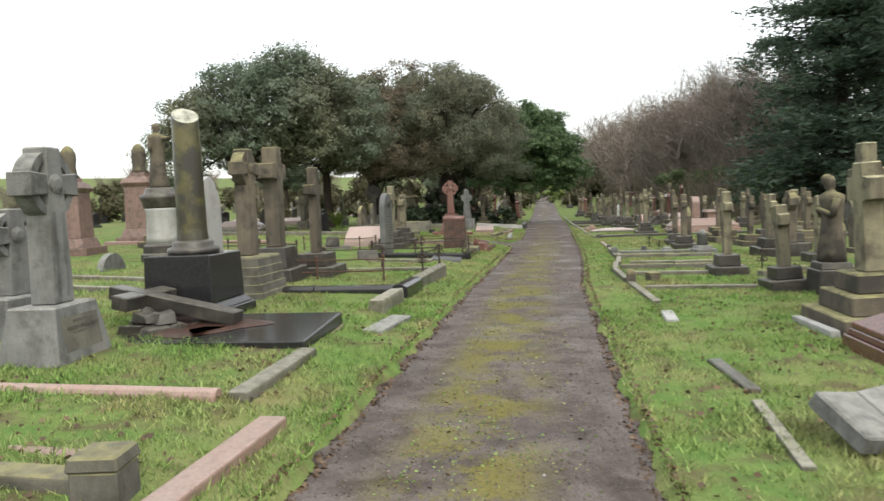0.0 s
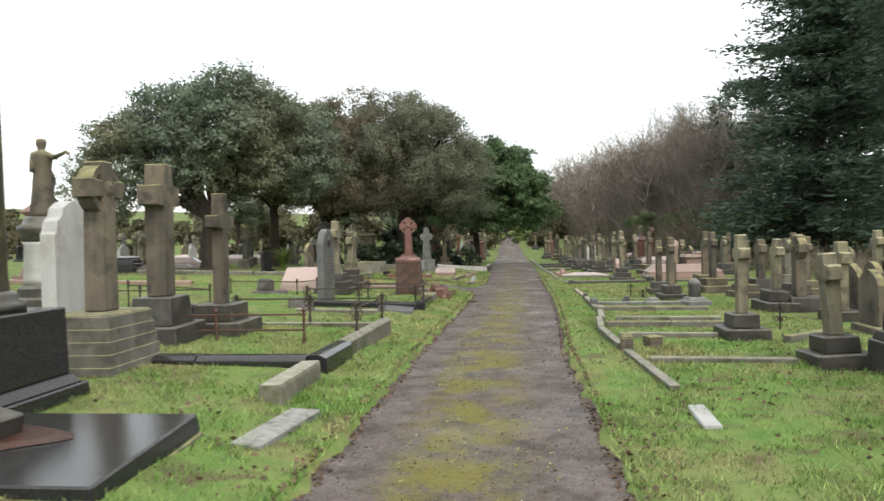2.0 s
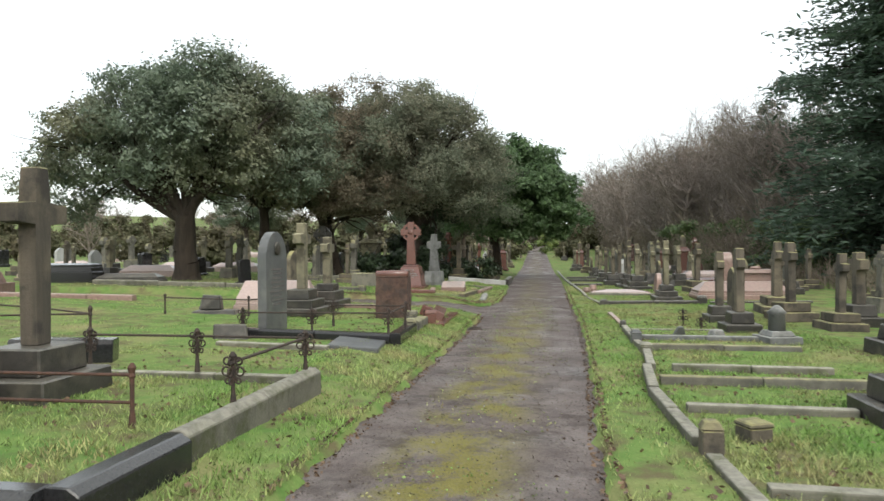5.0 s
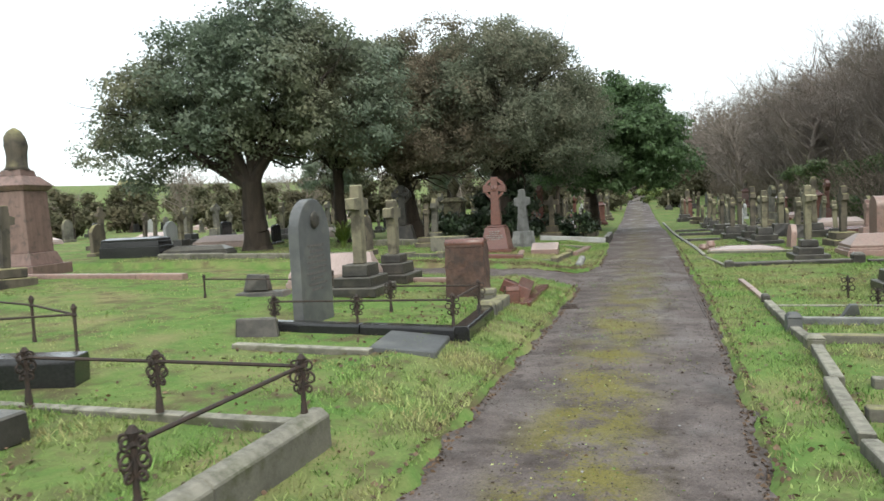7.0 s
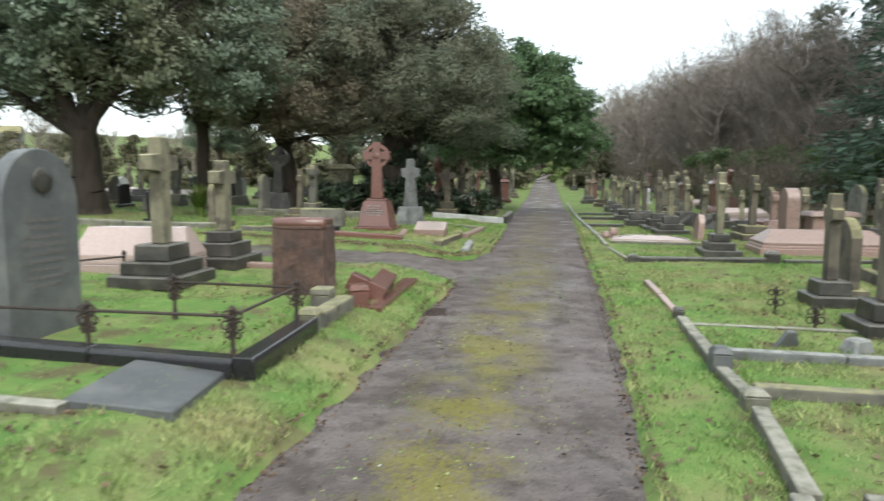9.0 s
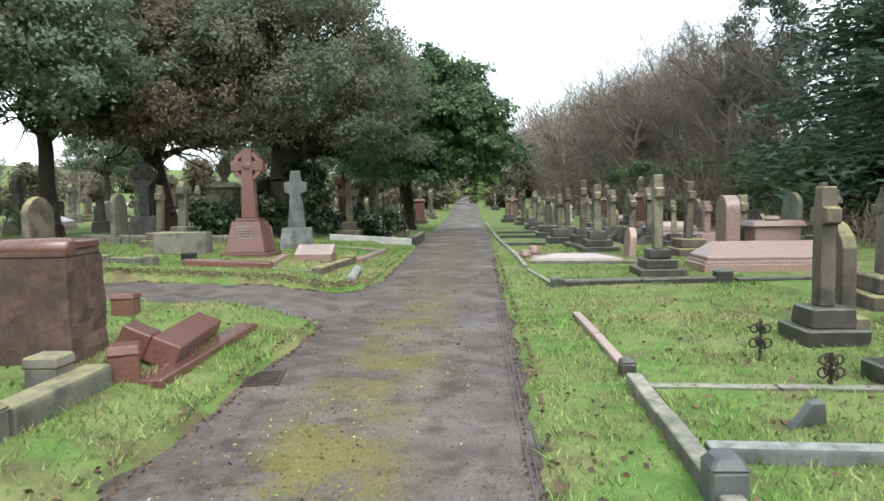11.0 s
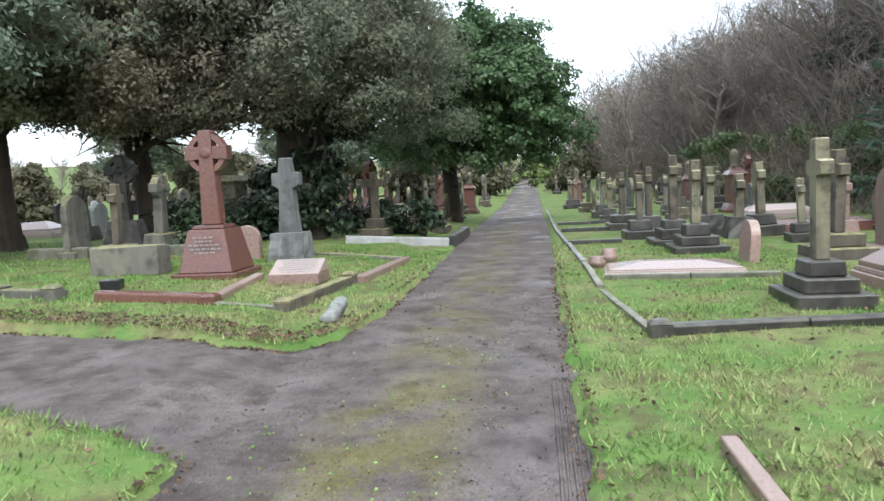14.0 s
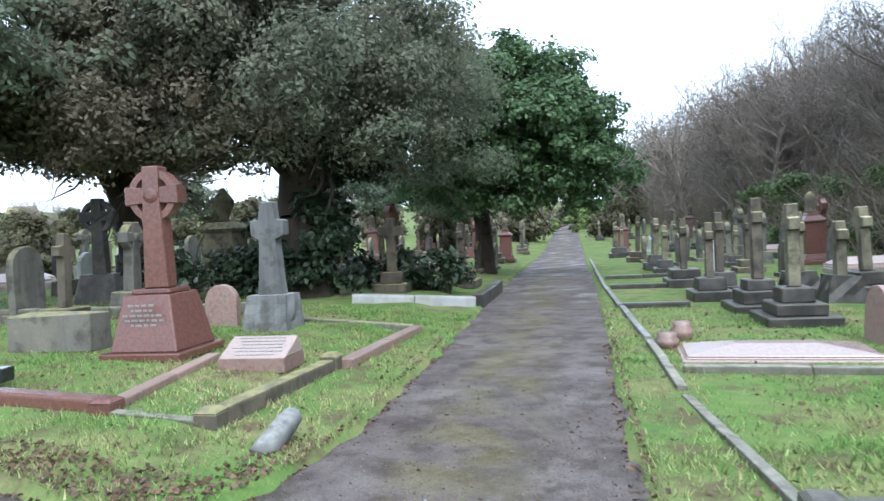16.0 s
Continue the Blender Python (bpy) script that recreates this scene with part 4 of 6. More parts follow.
for x, y, s in ((-24, 46, 1.2), (-14, 52, 1.4), (-31, 40, 1.2), (-7, 62, 1.5), (-20, 60, 1.6), (-37, 52, 1.5), (-3.5, 72, 1.6), (3.2, 76, 1.3), (-42, 66, 1.7), (-52, 84, 2.0), (-46, 86, 1.8), (-39, 83, 2.1), (-33, 86, 1.9), (-27, 84, 2.0), (-22, 87, 1.8), (-17, 83, 2.0), (-12, 86, 1.9), (-8, 82, 1.8), (-58, 86, 2.0), (-65, 84, 2.1), (-6, 108, 2.6), (6.5, 104, 2.4), (0.5, 118, 2.6), (-75, 100, 2.2), (-86, 92, 2.0), (-97, 80, 2.4), (-64, 112, 2.2), (-105, 66, 2.2), (-54, 120, 2.4), (-88, 70, 1.6), (-70, 84, 1.7)):
    copy_thing(HEDGE, pose(x, y, g(x, y), 0, 0, x * 7) @ Matrix.Diagonal((s, s, s, 1)))
GOLD = shrub(-1.9, 88, [(0, 0, 1.4, 1.5, 1.5, 1.4), (2.6, 2, 1.2, 1.3, 1.3, 1.2)], 300, M_STRAP, "pale yellow-green bush at the far end of the path", 57, 0.16)
copy_thing(GOLD, pose(3.0, 96, g(3, 96), 0, 0, 70))
for x, y, s in ((-14, 60, 0.9), (-8.5, 52, 0.75), (-5.5, 58, 0.8), (-22, 56, 0.9)):
    copy_thing(bpy.data.objects["evergreen_tree.001"], pose(x, y, g(x, y), 0, 0, x * 31) @ Matrix.Diagonal((s, s, s, 1)))


def strap_plant(x, y, r, seed, n=150, name="strap_leaved_plant"):
    rng = np.random.default_rng(seed)
    verts, faces = [], []
    for i in range(n):
        a, ln, up = rng.uniform(0, 6.28), r * rng.uniform(0.7, 1.2), rng.uniform(0.7, 1.4)
        o = Vector((math.cos(a), math.sin(a), 0))
        sd = Vector((-o.y, o.x, 0)) * 0.018
        s = len(verts)
        for k in range(5):
            t = k / 4
            p = o * (0.06 + ln * t * t * 0.9) + Vector((0, 0, up * r * (t - 0.55 * t * t) * 1.5))
            w = sd * (1 - t * 0.9)
            verts += [p - w, p + w]
        faces += [(s + 2 * k, s + 2 * k + 1, s + 2 * k + 3, s + 2 * k + 2) for k in range(4)]
    ob = thing(name, x, y, 0, "clump of arching yellow-green strap leaves", "plant")
    new("leaves", mesh_of("leaves", verts, faces, M_STRAP)).parent = ob
    return ob


strap_plant(-9.2, 29.3, 1.0, 61, 260)
strap_plant(-6.2, 32.4, 0.45, 62)

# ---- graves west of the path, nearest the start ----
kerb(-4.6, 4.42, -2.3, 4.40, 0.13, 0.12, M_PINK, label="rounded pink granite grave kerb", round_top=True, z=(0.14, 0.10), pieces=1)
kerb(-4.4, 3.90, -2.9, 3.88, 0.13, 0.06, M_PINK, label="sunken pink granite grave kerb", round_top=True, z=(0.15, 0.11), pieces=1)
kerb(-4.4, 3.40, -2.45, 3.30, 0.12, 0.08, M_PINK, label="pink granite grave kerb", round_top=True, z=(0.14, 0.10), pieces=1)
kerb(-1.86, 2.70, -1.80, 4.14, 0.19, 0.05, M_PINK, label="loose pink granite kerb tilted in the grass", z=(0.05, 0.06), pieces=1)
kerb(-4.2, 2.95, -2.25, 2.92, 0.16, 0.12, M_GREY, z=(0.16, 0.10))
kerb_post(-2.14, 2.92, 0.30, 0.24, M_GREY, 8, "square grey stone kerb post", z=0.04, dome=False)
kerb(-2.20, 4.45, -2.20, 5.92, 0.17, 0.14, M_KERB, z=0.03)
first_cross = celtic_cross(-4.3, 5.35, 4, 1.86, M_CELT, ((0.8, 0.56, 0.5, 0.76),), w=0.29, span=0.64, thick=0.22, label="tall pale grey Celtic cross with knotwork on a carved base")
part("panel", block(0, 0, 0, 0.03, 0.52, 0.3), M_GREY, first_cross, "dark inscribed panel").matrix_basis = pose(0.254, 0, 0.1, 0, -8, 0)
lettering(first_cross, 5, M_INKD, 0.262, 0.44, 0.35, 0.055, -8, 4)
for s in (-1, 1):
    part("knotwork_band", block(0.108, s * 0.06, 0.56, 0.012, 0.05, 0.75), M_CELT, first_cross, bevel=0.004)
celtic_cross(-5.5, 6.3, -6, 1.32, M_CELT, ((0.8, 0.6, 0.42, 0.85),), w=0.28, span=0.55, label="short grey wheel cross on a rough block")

slab = thing("ledger_slab", -3.28, 6.58, 0, "tilted black granite ledger slab on a stone surround", "slab", z=0.02, rx=3.5)
part("surround", block(0, 0, -0.1, 2.12, 1.26, 0.21, 0.99), M_GREY, slab, bevel=0.012)
part("slab", block(0, 0, 0.112, 2.08, 1.22, 0.13, 0.985), M_BLACK, slab, bevel=0.012)
mould = thing("leaf_mould", -3.75, 6.58, 0, "dark red-brown leaf mould lying on the slab", "leaves", z=0.278, rx=3.5)
bm = bmesh.new()
ring = [bm.verts.new((0.72 * math.cos(t) * (1 + 0.22 * math.sin(3 * t + 1) + 0.1 * math.sin(7 * t)), 0.45 * math.sin(t) * (1 + 0.15 * math.sin(4 * t)), -0.01)) for t in np.linspace(0, 2 * math.pi, 40, endpoint=False)]
inner = [bm.verts.new((v.co.x * 0.86, v.co.y * 0.86, 0.012)) for v in ring]
for k in range(40):
    bm.faces.new((ring[k], ring[(k + 1) % 40], inner[(k + 1) % 40], inner[k]))
bm.faces.new(inner)
part("mould", bm, M_MOULD, mould)
pud = thing("puddle", -3.42, 6.38, 0, "small clear puddle on the leaf mould", "puddle", z=0.283, rx=0)
bm = bmesh.new()
bm.faces.new([bm.verts.new((0.13 * math.cos(t) * (1 + 0.5 * math.sin(2 * t)), 0.2 * math.sin(t) * (1 + 0.3 * math.sin(3 * t)), 0)) for t in np.linspace(0, 2 * math.pi, 28, endpoint=False)])
part("water", bmesh.ops.extrude_face_region(bm, geom=bm.faces[:]) and bm, M_WATER, pud)
headstone(-8.7, 12.5, 0, 0.36, 0.75, M_CELT, "round", 0.14, base=False, label="low half-sunk rounded grey headstone")
for ky in (8.2, 9.4, 10.6):
    kerb(-9.6, ky + 0.4, -6.6, ky, 0.12, 0.07, M_KERB)
fallen = thing("fallen_cross", -2.98, 6.52, 0, "fallen dark stone cross lying across the slab", "cross", z=0.30)
part("shaft", prism([(0.1, 0), (0.1, 1.55), (-0.1, 1.55), (-0.1, 0)], 0.15), M_DARK, fallen, bevel=0.012)
for s in (-1, 1):
    part("arm", prism([(s * 0.1, 1.05), (s * 0.4, 1.05), (s * 0.4, 1.25), (s * 0.1, 1.25)], 0.148), M_DARK, fallen, bevel=0.012)
fallen.matrix_basis = look((-3.2, 6.62, 0.34), (-4.5, 6.78, 0.58)) @ pose(0, 0, 0, 180, 0, 0) @ pose(0, 0, 0, 0, 0, 90)
for i, (dx, dy, dz, s) in enumerate(((-4.22, 6.36, 0.20, 0.30), (-3.98, 6.34, 0.20, 0.27), (-4.3, 6.62, 0.20, 0.32), (-4.05, 6.62, 0.22, 0.28), (-3.78, 6.48, 0.22, 0.22), (-4.15, 6.46, 0.33, 0.27), (-3.94, 6.5, 0.34, 0.22), (-4.22, 6.72, 0.35, 0.26), (-4.02, 6.7, 0.36, 0.22), (-3.68, 6.66, 0.22, 0.2))):
    rock = thing("rubble_stone", dx, dy, i * 67, "dark lump of broken stone heaped under the fallen cross", "stone", "rubble", z=dz)
    rb = block(0, 0, 0, s, s * 0.75, s * 0.42, 0.8, jitter=0.03)
    bmesh.ops.subdivide_edges(rb, edges=rb.edges[:], cuts=2, use_grid_fill=True, fractal=0.22, seed=i)
    part("stone", rb, M_DARK, rock, bevel=0.008)
flat = thing("flat_stone", -1.86, 7.65, -8, "flat pale grey stone sunk in the grass", "stone", z=0.065)
part("stone", block(0, 0, -0.06, 0.26, 1.0, 0.08, 0.98, jitter=0.012), M_CELT, flat, bevel=0.01)

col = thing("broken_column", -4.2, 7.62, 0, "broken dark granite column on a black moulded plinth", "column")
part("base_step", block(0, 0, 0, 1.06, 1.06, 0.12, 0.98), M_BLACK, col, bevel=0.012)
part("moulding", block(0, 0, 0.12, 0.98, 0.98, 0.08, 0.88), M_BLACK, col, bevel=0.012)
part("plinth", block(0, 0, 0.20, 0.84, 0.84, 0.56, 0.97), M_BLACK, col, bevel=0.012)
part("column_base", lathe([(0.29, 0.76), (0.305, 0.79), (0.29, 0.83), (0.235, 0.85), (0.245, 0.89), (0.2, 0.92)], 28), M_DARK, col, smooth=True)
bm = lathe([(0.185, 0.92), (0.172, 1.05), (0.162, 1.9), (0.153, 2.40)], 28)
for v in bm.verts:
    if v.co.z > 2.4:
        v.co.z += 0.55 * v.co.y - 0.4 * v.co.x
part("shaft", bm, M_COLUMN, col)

kerb(-2.13, 8.25, -2.12, 9.42, 0.2, 0.2, M_KERB, z=0.06, label="rough pale kerb spotted with lichen")
celtic_cross(-4.25, 9.25, 0, 2.12, M_BROWN, ((0.98, 0.75, 0.6, 0.8),), M_GREY, w=0.27, span=0.56, thick=0.22, grooves=5, label="brown weathered Celtic cross on a stepped tapering base")
headstone(-5.75, 10.9, 0, 1.8, 0.75, M_WHITE, "ogee", 0.2, label="pale marble headstone with shouldered top")
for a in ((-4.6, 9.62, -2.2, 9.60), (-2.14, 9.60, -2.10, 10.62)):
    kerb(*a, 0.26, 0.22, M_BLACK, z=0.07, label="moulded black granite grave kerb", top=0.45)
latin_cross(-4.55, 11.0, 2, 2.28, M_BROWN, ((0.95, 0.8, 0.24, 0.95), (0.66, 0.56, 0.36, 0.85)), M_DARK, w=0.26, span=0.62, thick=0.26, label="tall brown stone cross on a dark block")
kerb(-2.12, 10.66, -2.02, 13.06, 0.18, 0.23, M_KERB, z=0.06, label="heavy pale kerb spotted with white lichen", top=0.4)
kerb(-4.9, 13.06, -2.1, 13.02, 0.10, 0.07, M_KERB, z=(0.16, 0.14))
latin_cross(-4.19, 12.0, 0, 2.0, M_BROWN, ((0.92, 0.86, 0.2, 0.98), (0.62, 0.56, 0.24, 0.96)), M_DARK, w=0.18, span=0.62, thick=0.17, label="tall plain brown cross on two dark steps", arm=0.74)
railing([(-5.0, 11.15), (-3.9, 11.15), (-2.73, 11.15)], 0.40, material=M_RUST, rails=2, ornate=False, label="rusty two-bar grave railing with turned posts", z=0.2)
railing([(-2.12, 11.5), (-2.05, 12.92), (-3.2, 12.98), (-4.4, 13.02)], 0.36, z=0.28)
railing([(-7.6, 15.4), (-6.7, 15.2), (-5.6, 14.7), (-6.5, 13.9), (-7.4, 13.7)], 0.5, ornate=False)
dk = kerb(-5.6, 13.35, -4.6, 13.75, 0.3, 0.26, M_BLACK, label="black granite kerb block", pieces=1)

# ---- railed plot with the round headstone ----
kerb(-4.3, 16.42, -1.98, 16.42, 0.18, 0.15, M_BLACK, z=(0.12, 0.05), label="dark granite kerb under a low railing", top=0.8)
kerb(-1.92, 16.36, -1.94, 17.85, 0.2, 0.18, M_BLACK, z=0.03, label="dark granite kerb under a low railing", top=0.8)
kerb_post(-1.98, 17.98, 0.24, 0.22, M_GREY, z=0.03)
kerb(-1.96, 18.1, -1.96, 19.1, 0.2, 0.16, M_GREY, z=0.04)
railing([(-4.3, 16.45), (-3.2, 16.45), (-2.02, 16.45), (-2.02, 17.75), (-3.3, 17.85)], 0.36, z=0.19)
headstone(-4.03, 16.98, 0, 1.62, 0.86, M_SLATE, "round", 0.14, base=False, label="tall round-topped slate headstone with a carved badge", rows=9)
badge = thing("badge", -3.95, 16.98, 0, "dark oval carved badge set in the slate headstone", "badge", z=1.48)
part("badge", lathe([(0.11, 0), (0.105, 0.02), (0.06, 0.03)], 16), M_DARK, badge).matrix_basis = pose(0, 0, 0, 0, 90, 0)
tile = thing("fallen_tablet", -2.35, 15.92, 6, "grey stone tablet fallen flat at the plot edge", "slab", z=0.10, ry=5)
part("tablet", block(0, 0, -0.06, 0.72, 0.92, 0.10, 0.98, jitter=0.01), M_SLATE, tile, bevel=0.01)
kerb(-4.2, 15.4, -2.6, 15.4, 0.12, 0.06, M_KERB)
lump = thing("broken_stone", -4.35, 16.15, 20, "dark broken stone at the plot corner", "stone")
part("stone", block(0, 0, -0.03, 0.5, 0.3, 0.24, 0.85, jitter=0.03), M_DARK, lump, bevel=0.02)
lump2 = thing("broken_stone", -6.1, 19.2, 10, "dark toppled grave block in the turf", "stone")
part("slab", block(0, 0, -0.03, 0.9, 0.5, 0.12, 0.9, jitter=0.02), M_DARK, lump2, bevel=0.02)
part("block", block(-0.1, 0, 0.09, 0.42, 0.3, 0.28, 0.8, jitter=0.03), M_DARK, lump2, bevel=0.02)
railing([(-6.9, 18.7), (-5.3, 18.9), (-5.0, 19.6)], 0.36, ornate=False)
coped_tomb(-5.35, 20.5, 8, 1.7, 0.8, 0.62, M_PALEPINK, "pale pink granite coped tomb", 0.12, 0.3)
latin_cross(-4.5, 19.65, 0, 1.84, M_LICH, ((1.0, 0.9, 0.16, 1), (0.78, 0.68, 0.16, 1), (0.54, 0.46, 0.2, 0.97)), M_DARK, w=0.2, span=0.6, label="lichened stone cross on three dark steps")
latin_cross(-4.5, 21.3, 0, 1.58, M_LICH, ((0.95, 0.8, 0.18, 1), (0.66, 0.56, 0.2, 1), (0.42, 0.4, 0.16, 0.97)), M_DARK, w=0.19, span=0.56, label="lichened stone cross on dark steps")
cube = thing("sandstone_block", -2.62, 19.6, 3, "rough red sandstone block with a smooth cap", "monument")
rb = block(0, 0, 0, 0.63, 0.55, 0.80, 0.96)
bmesh.ops.subdivide_edges(rb, edges=rb.edges[:], cuts=7, use_grid_fill=True)
for v in rb.verts:
    v.co += Vector((noise.noise(v.co * 7), noise.noise(v.co * 7 + Vector((9, 0, 0))), 0)) * 0.022 * (0.1 < v.co.z < 0.72)
part("block", rb, M_SAND, cube, "rock-faced red sandstone")
part("ledge", block(0, 0, 0.80, 0.60, 0.52, 0.05, 0.98), M_SAND, cube, bevel=0.012)
part("cap", lathe([(0.05, -0.315), (0.075, -0.3), (0.075, 0.3), (0.05, 0.315)], 14), M_RED, cube, "rounded polished red granite cap", smooth=True).matrix_basis = pose(0, -0.18, 0.87, 0, 90, 0)
part("cap_slab", block(0, 0.04, 0.85, 0.605, 0.44, 0.07, 0.97), M_RED, cube, bevel=0.015)
kerb(-1.68, 19.2, -1.66, 21.3, 0.22, 0.05, M_RED, z=(0.0, 0.02), label="red granite kerb lying flat on the verge", pieces=1)
elbow = thing("toppled_kerb_corner", -1.78, 19.72, 6, "toppled L-shaped red granite kerb corner", "kerb", z=0.12, ry=24)
part("long_arm", block(0, 0.5, -0.08, 0.24, 1.2, 0.2, 0.98), M_RED, elbow, bevel=0.01)
part("short_arm", block(-0.235, 0.02, -0.08, 0.23, 0.24, 0.2, 0.98), M_RED, elbow, bevel=0.01)
kerb_post(-1.86, 19.26, 0.28, 0.21, M_RED, 24, "red granite block tilted beside the kerb", z=0.02, dome=False)
kerb_post(-2.14, 18.85, 0.3, 0.22, M_GREY, 0, "square grey kerb post", z=0.02, dome=False)
kerb_post(-3.06, 21.6, 0.24, 0.23, M_RED, 5, "red granite kerb block", dome=False)
kerb(-4.6, 21.2, -3.2, 21.4, 0.16, 0.08, M_PINK)
grate = thing("drain_grate", -1.06, 19.88, 8, "cast-iron drain grate at the path edge", "grate", z=g(-1.06, 19.88) - 0.083)
for i in range(7):
    part("bar", block(0, -0.195 + i * 0.065, 0, 0.24, 0.022, 0.03), M_IRON, grate)
for s in (-1, 1):
    part("frame", block(s * 0.13, 0, 0, 0.025, 0.46, 0.032), M_IRON, grate)

# ---- corner plots past the side path ----
kerb(-4.35, 26.05, -2.9, 25.92, 0.16, 0.12, M_RED, label="red granite grave kerb")
kerb(-2.87, 25.95, -3.15, 28.0, 0.14, 0.08, M_PINK, label="pink granite grave kerb")
kerb_post(-2.86, 25.9, 0.15, 0.2, M_RED)
kerb(-2.8, 25.85, -2.05, 25.85, 0.1, 0.04, M_KERB)
kerb_post(-1.98, 25.9, 0.16, 0.2, M_BROWN)
kerb(-1.97, 26.0, -1.84, 28.0, 0.15, 0.12, M_BROWN)
kerb_post(-1.84, 28.1, 0.2, 0.2, M_BROWN)
kerb(-1.7, 28.15, -1.5, 30.7, 0.17, 0.10, M_PINK, label="pink and grey grave kerb")
kerb(-3.6, 30.85, -1.6, 30.85, 0.14, 0.08, M_GREY)
kerb(-6.6, 26.35, -4.9, 26.2, 0.16, 0.1, M_GREY)
kerb_post(-5.0, 26.15, 0.2, 0.2, M_GREY)
kerb_post(-5.9, 26.3, 0.16, 0.26, M_GREY, dome=False)
desk = thing("desk_tablet", -2.46, 27.75, -90, "pink granite desk tablet with a pale inscription", "tablet")
part("tablet", prism([(0.36, 0), (0.36, 0.14), (-0.36, 0.14), (-0.36, 0)], 0.5), M_PINK, desk)
bm = bmesh.new()
vs = [bm.verts.new(v) for v in ((0.25, -0.36, 0.14), (0.25, 0.36, 0.14), (-0.12, 0.36, 0.32), (-0.12, -0.36, 0.32), (-0.25, -0.36, 0.14), (-0.25, 0.36, 0.14))]
for f in ((0, 1, 2, 3), (3, 2, 5, 4), (0, 3, 4), (1, 5, 2), (0, 4, 5, 1)):
    bm.faces.new([vs[i] for i in f])
face = part("sloping_face", bm, M_PALEPINK, desk, bevel=0.01)
for i in range(6):
    bm, yy, rr = bmesh.new(), -0.27 + 0.04 * (i % 3), random.Random(i)
    while yy < 0.26 - 0.05 * (i % 2):
        k = rr.uniform(0.03, 0.08)
        block(0, yy + k / 2, 0, 0.022, k, 0.004, bm=bm)
        yy += k + 0.018
    t = (i + 0.8) / 7
    tagged(part("inscription", bm, M_INK, face), kind="stuff").matrix_basis = pose(-0.12 + 0.37 * t, 0, 0.323 - 0.18 * t, 0, 26, 0)
pc = celtic_cross(-3.9, 28.25, -90, 2.16, M_RED, ((0.98, 0.98, 0.1, 1), (0.82, 0.82, 0.62, 0.7), (0.5, 0.42, 0.06, 0.95)), w=0.30, span=0.66, thick=0.2, label="polished red granite Celtic cross on a tapering pedestal")
lettering(pc, 9, M_INK, 0.395, 0.48, 0.60, 0.056, -10.5, 3)
rough = thing("rough_block", -5.35, 28.35, 3, "low rough grey stone block with lichen", "monument")
part("block", block(0, 0, 0, 1.1, 0.42, 0.46, 0.98, jitter=0.015), M_GREY, rough, bevel=0.015)
headstone(-4.35, 30.4, -90, 0.62, 0.5, M_PINK, "round", 0.12, base=False, label="small pink round-topped headstone")
wc = thing("stone_cross", -3.45, 30.2, -90, "pale granite cross on a rock-faced block", "cross", "stone crosses")
rb = block(0, 0, 0, 0.6, 0.66, 0.5, 0.86, jitter=0.01)
bmesh.ops.subdivide_edges(rb, edges=rb.edges[:], cuts=3, use_grid_fill=True, fractal=0.18, seed=2)
part("rock_base", rb, M_CELT, wc)
part("cross", prism([(0.19, 0), (0.105, 0.8), (0.25, 0.84), (0.25, 1.06), (0.105, 1.06), (0.10, 1.32), (-0.10, 1.32), (-0.105, 1.06), (-0.25, 1.06), (-0.25, 0.84), (-0.105, 0.8), (-0.19, 0)], 0.2), M_CELT, wc, bevel=0.015).location.z = 0.49
celtic_cross(-8.5, 33.2, -80, 2.1, M_DARK, ((0.95, 0.6, 0.6, 0.7),), w=0.3, span=0.72, label="dark Celtic cross on a tapering base")
stub = thing("fallen_post", -1.34, 25.72, -12, "short pale round-topped stone post leaning out of the verge", "post", z=g(-1.42, 25.75) + 0.06)
part("post", lathe([(0.085, -0.26), (0.09, -0.2), (0.085, 0.1), (0.075, 0.17), (0.045, 0.21)], 14), M_CELT, stub, smooth=True).matrix_basis = pose(0, 0, 0.02, -66, 0, 0)


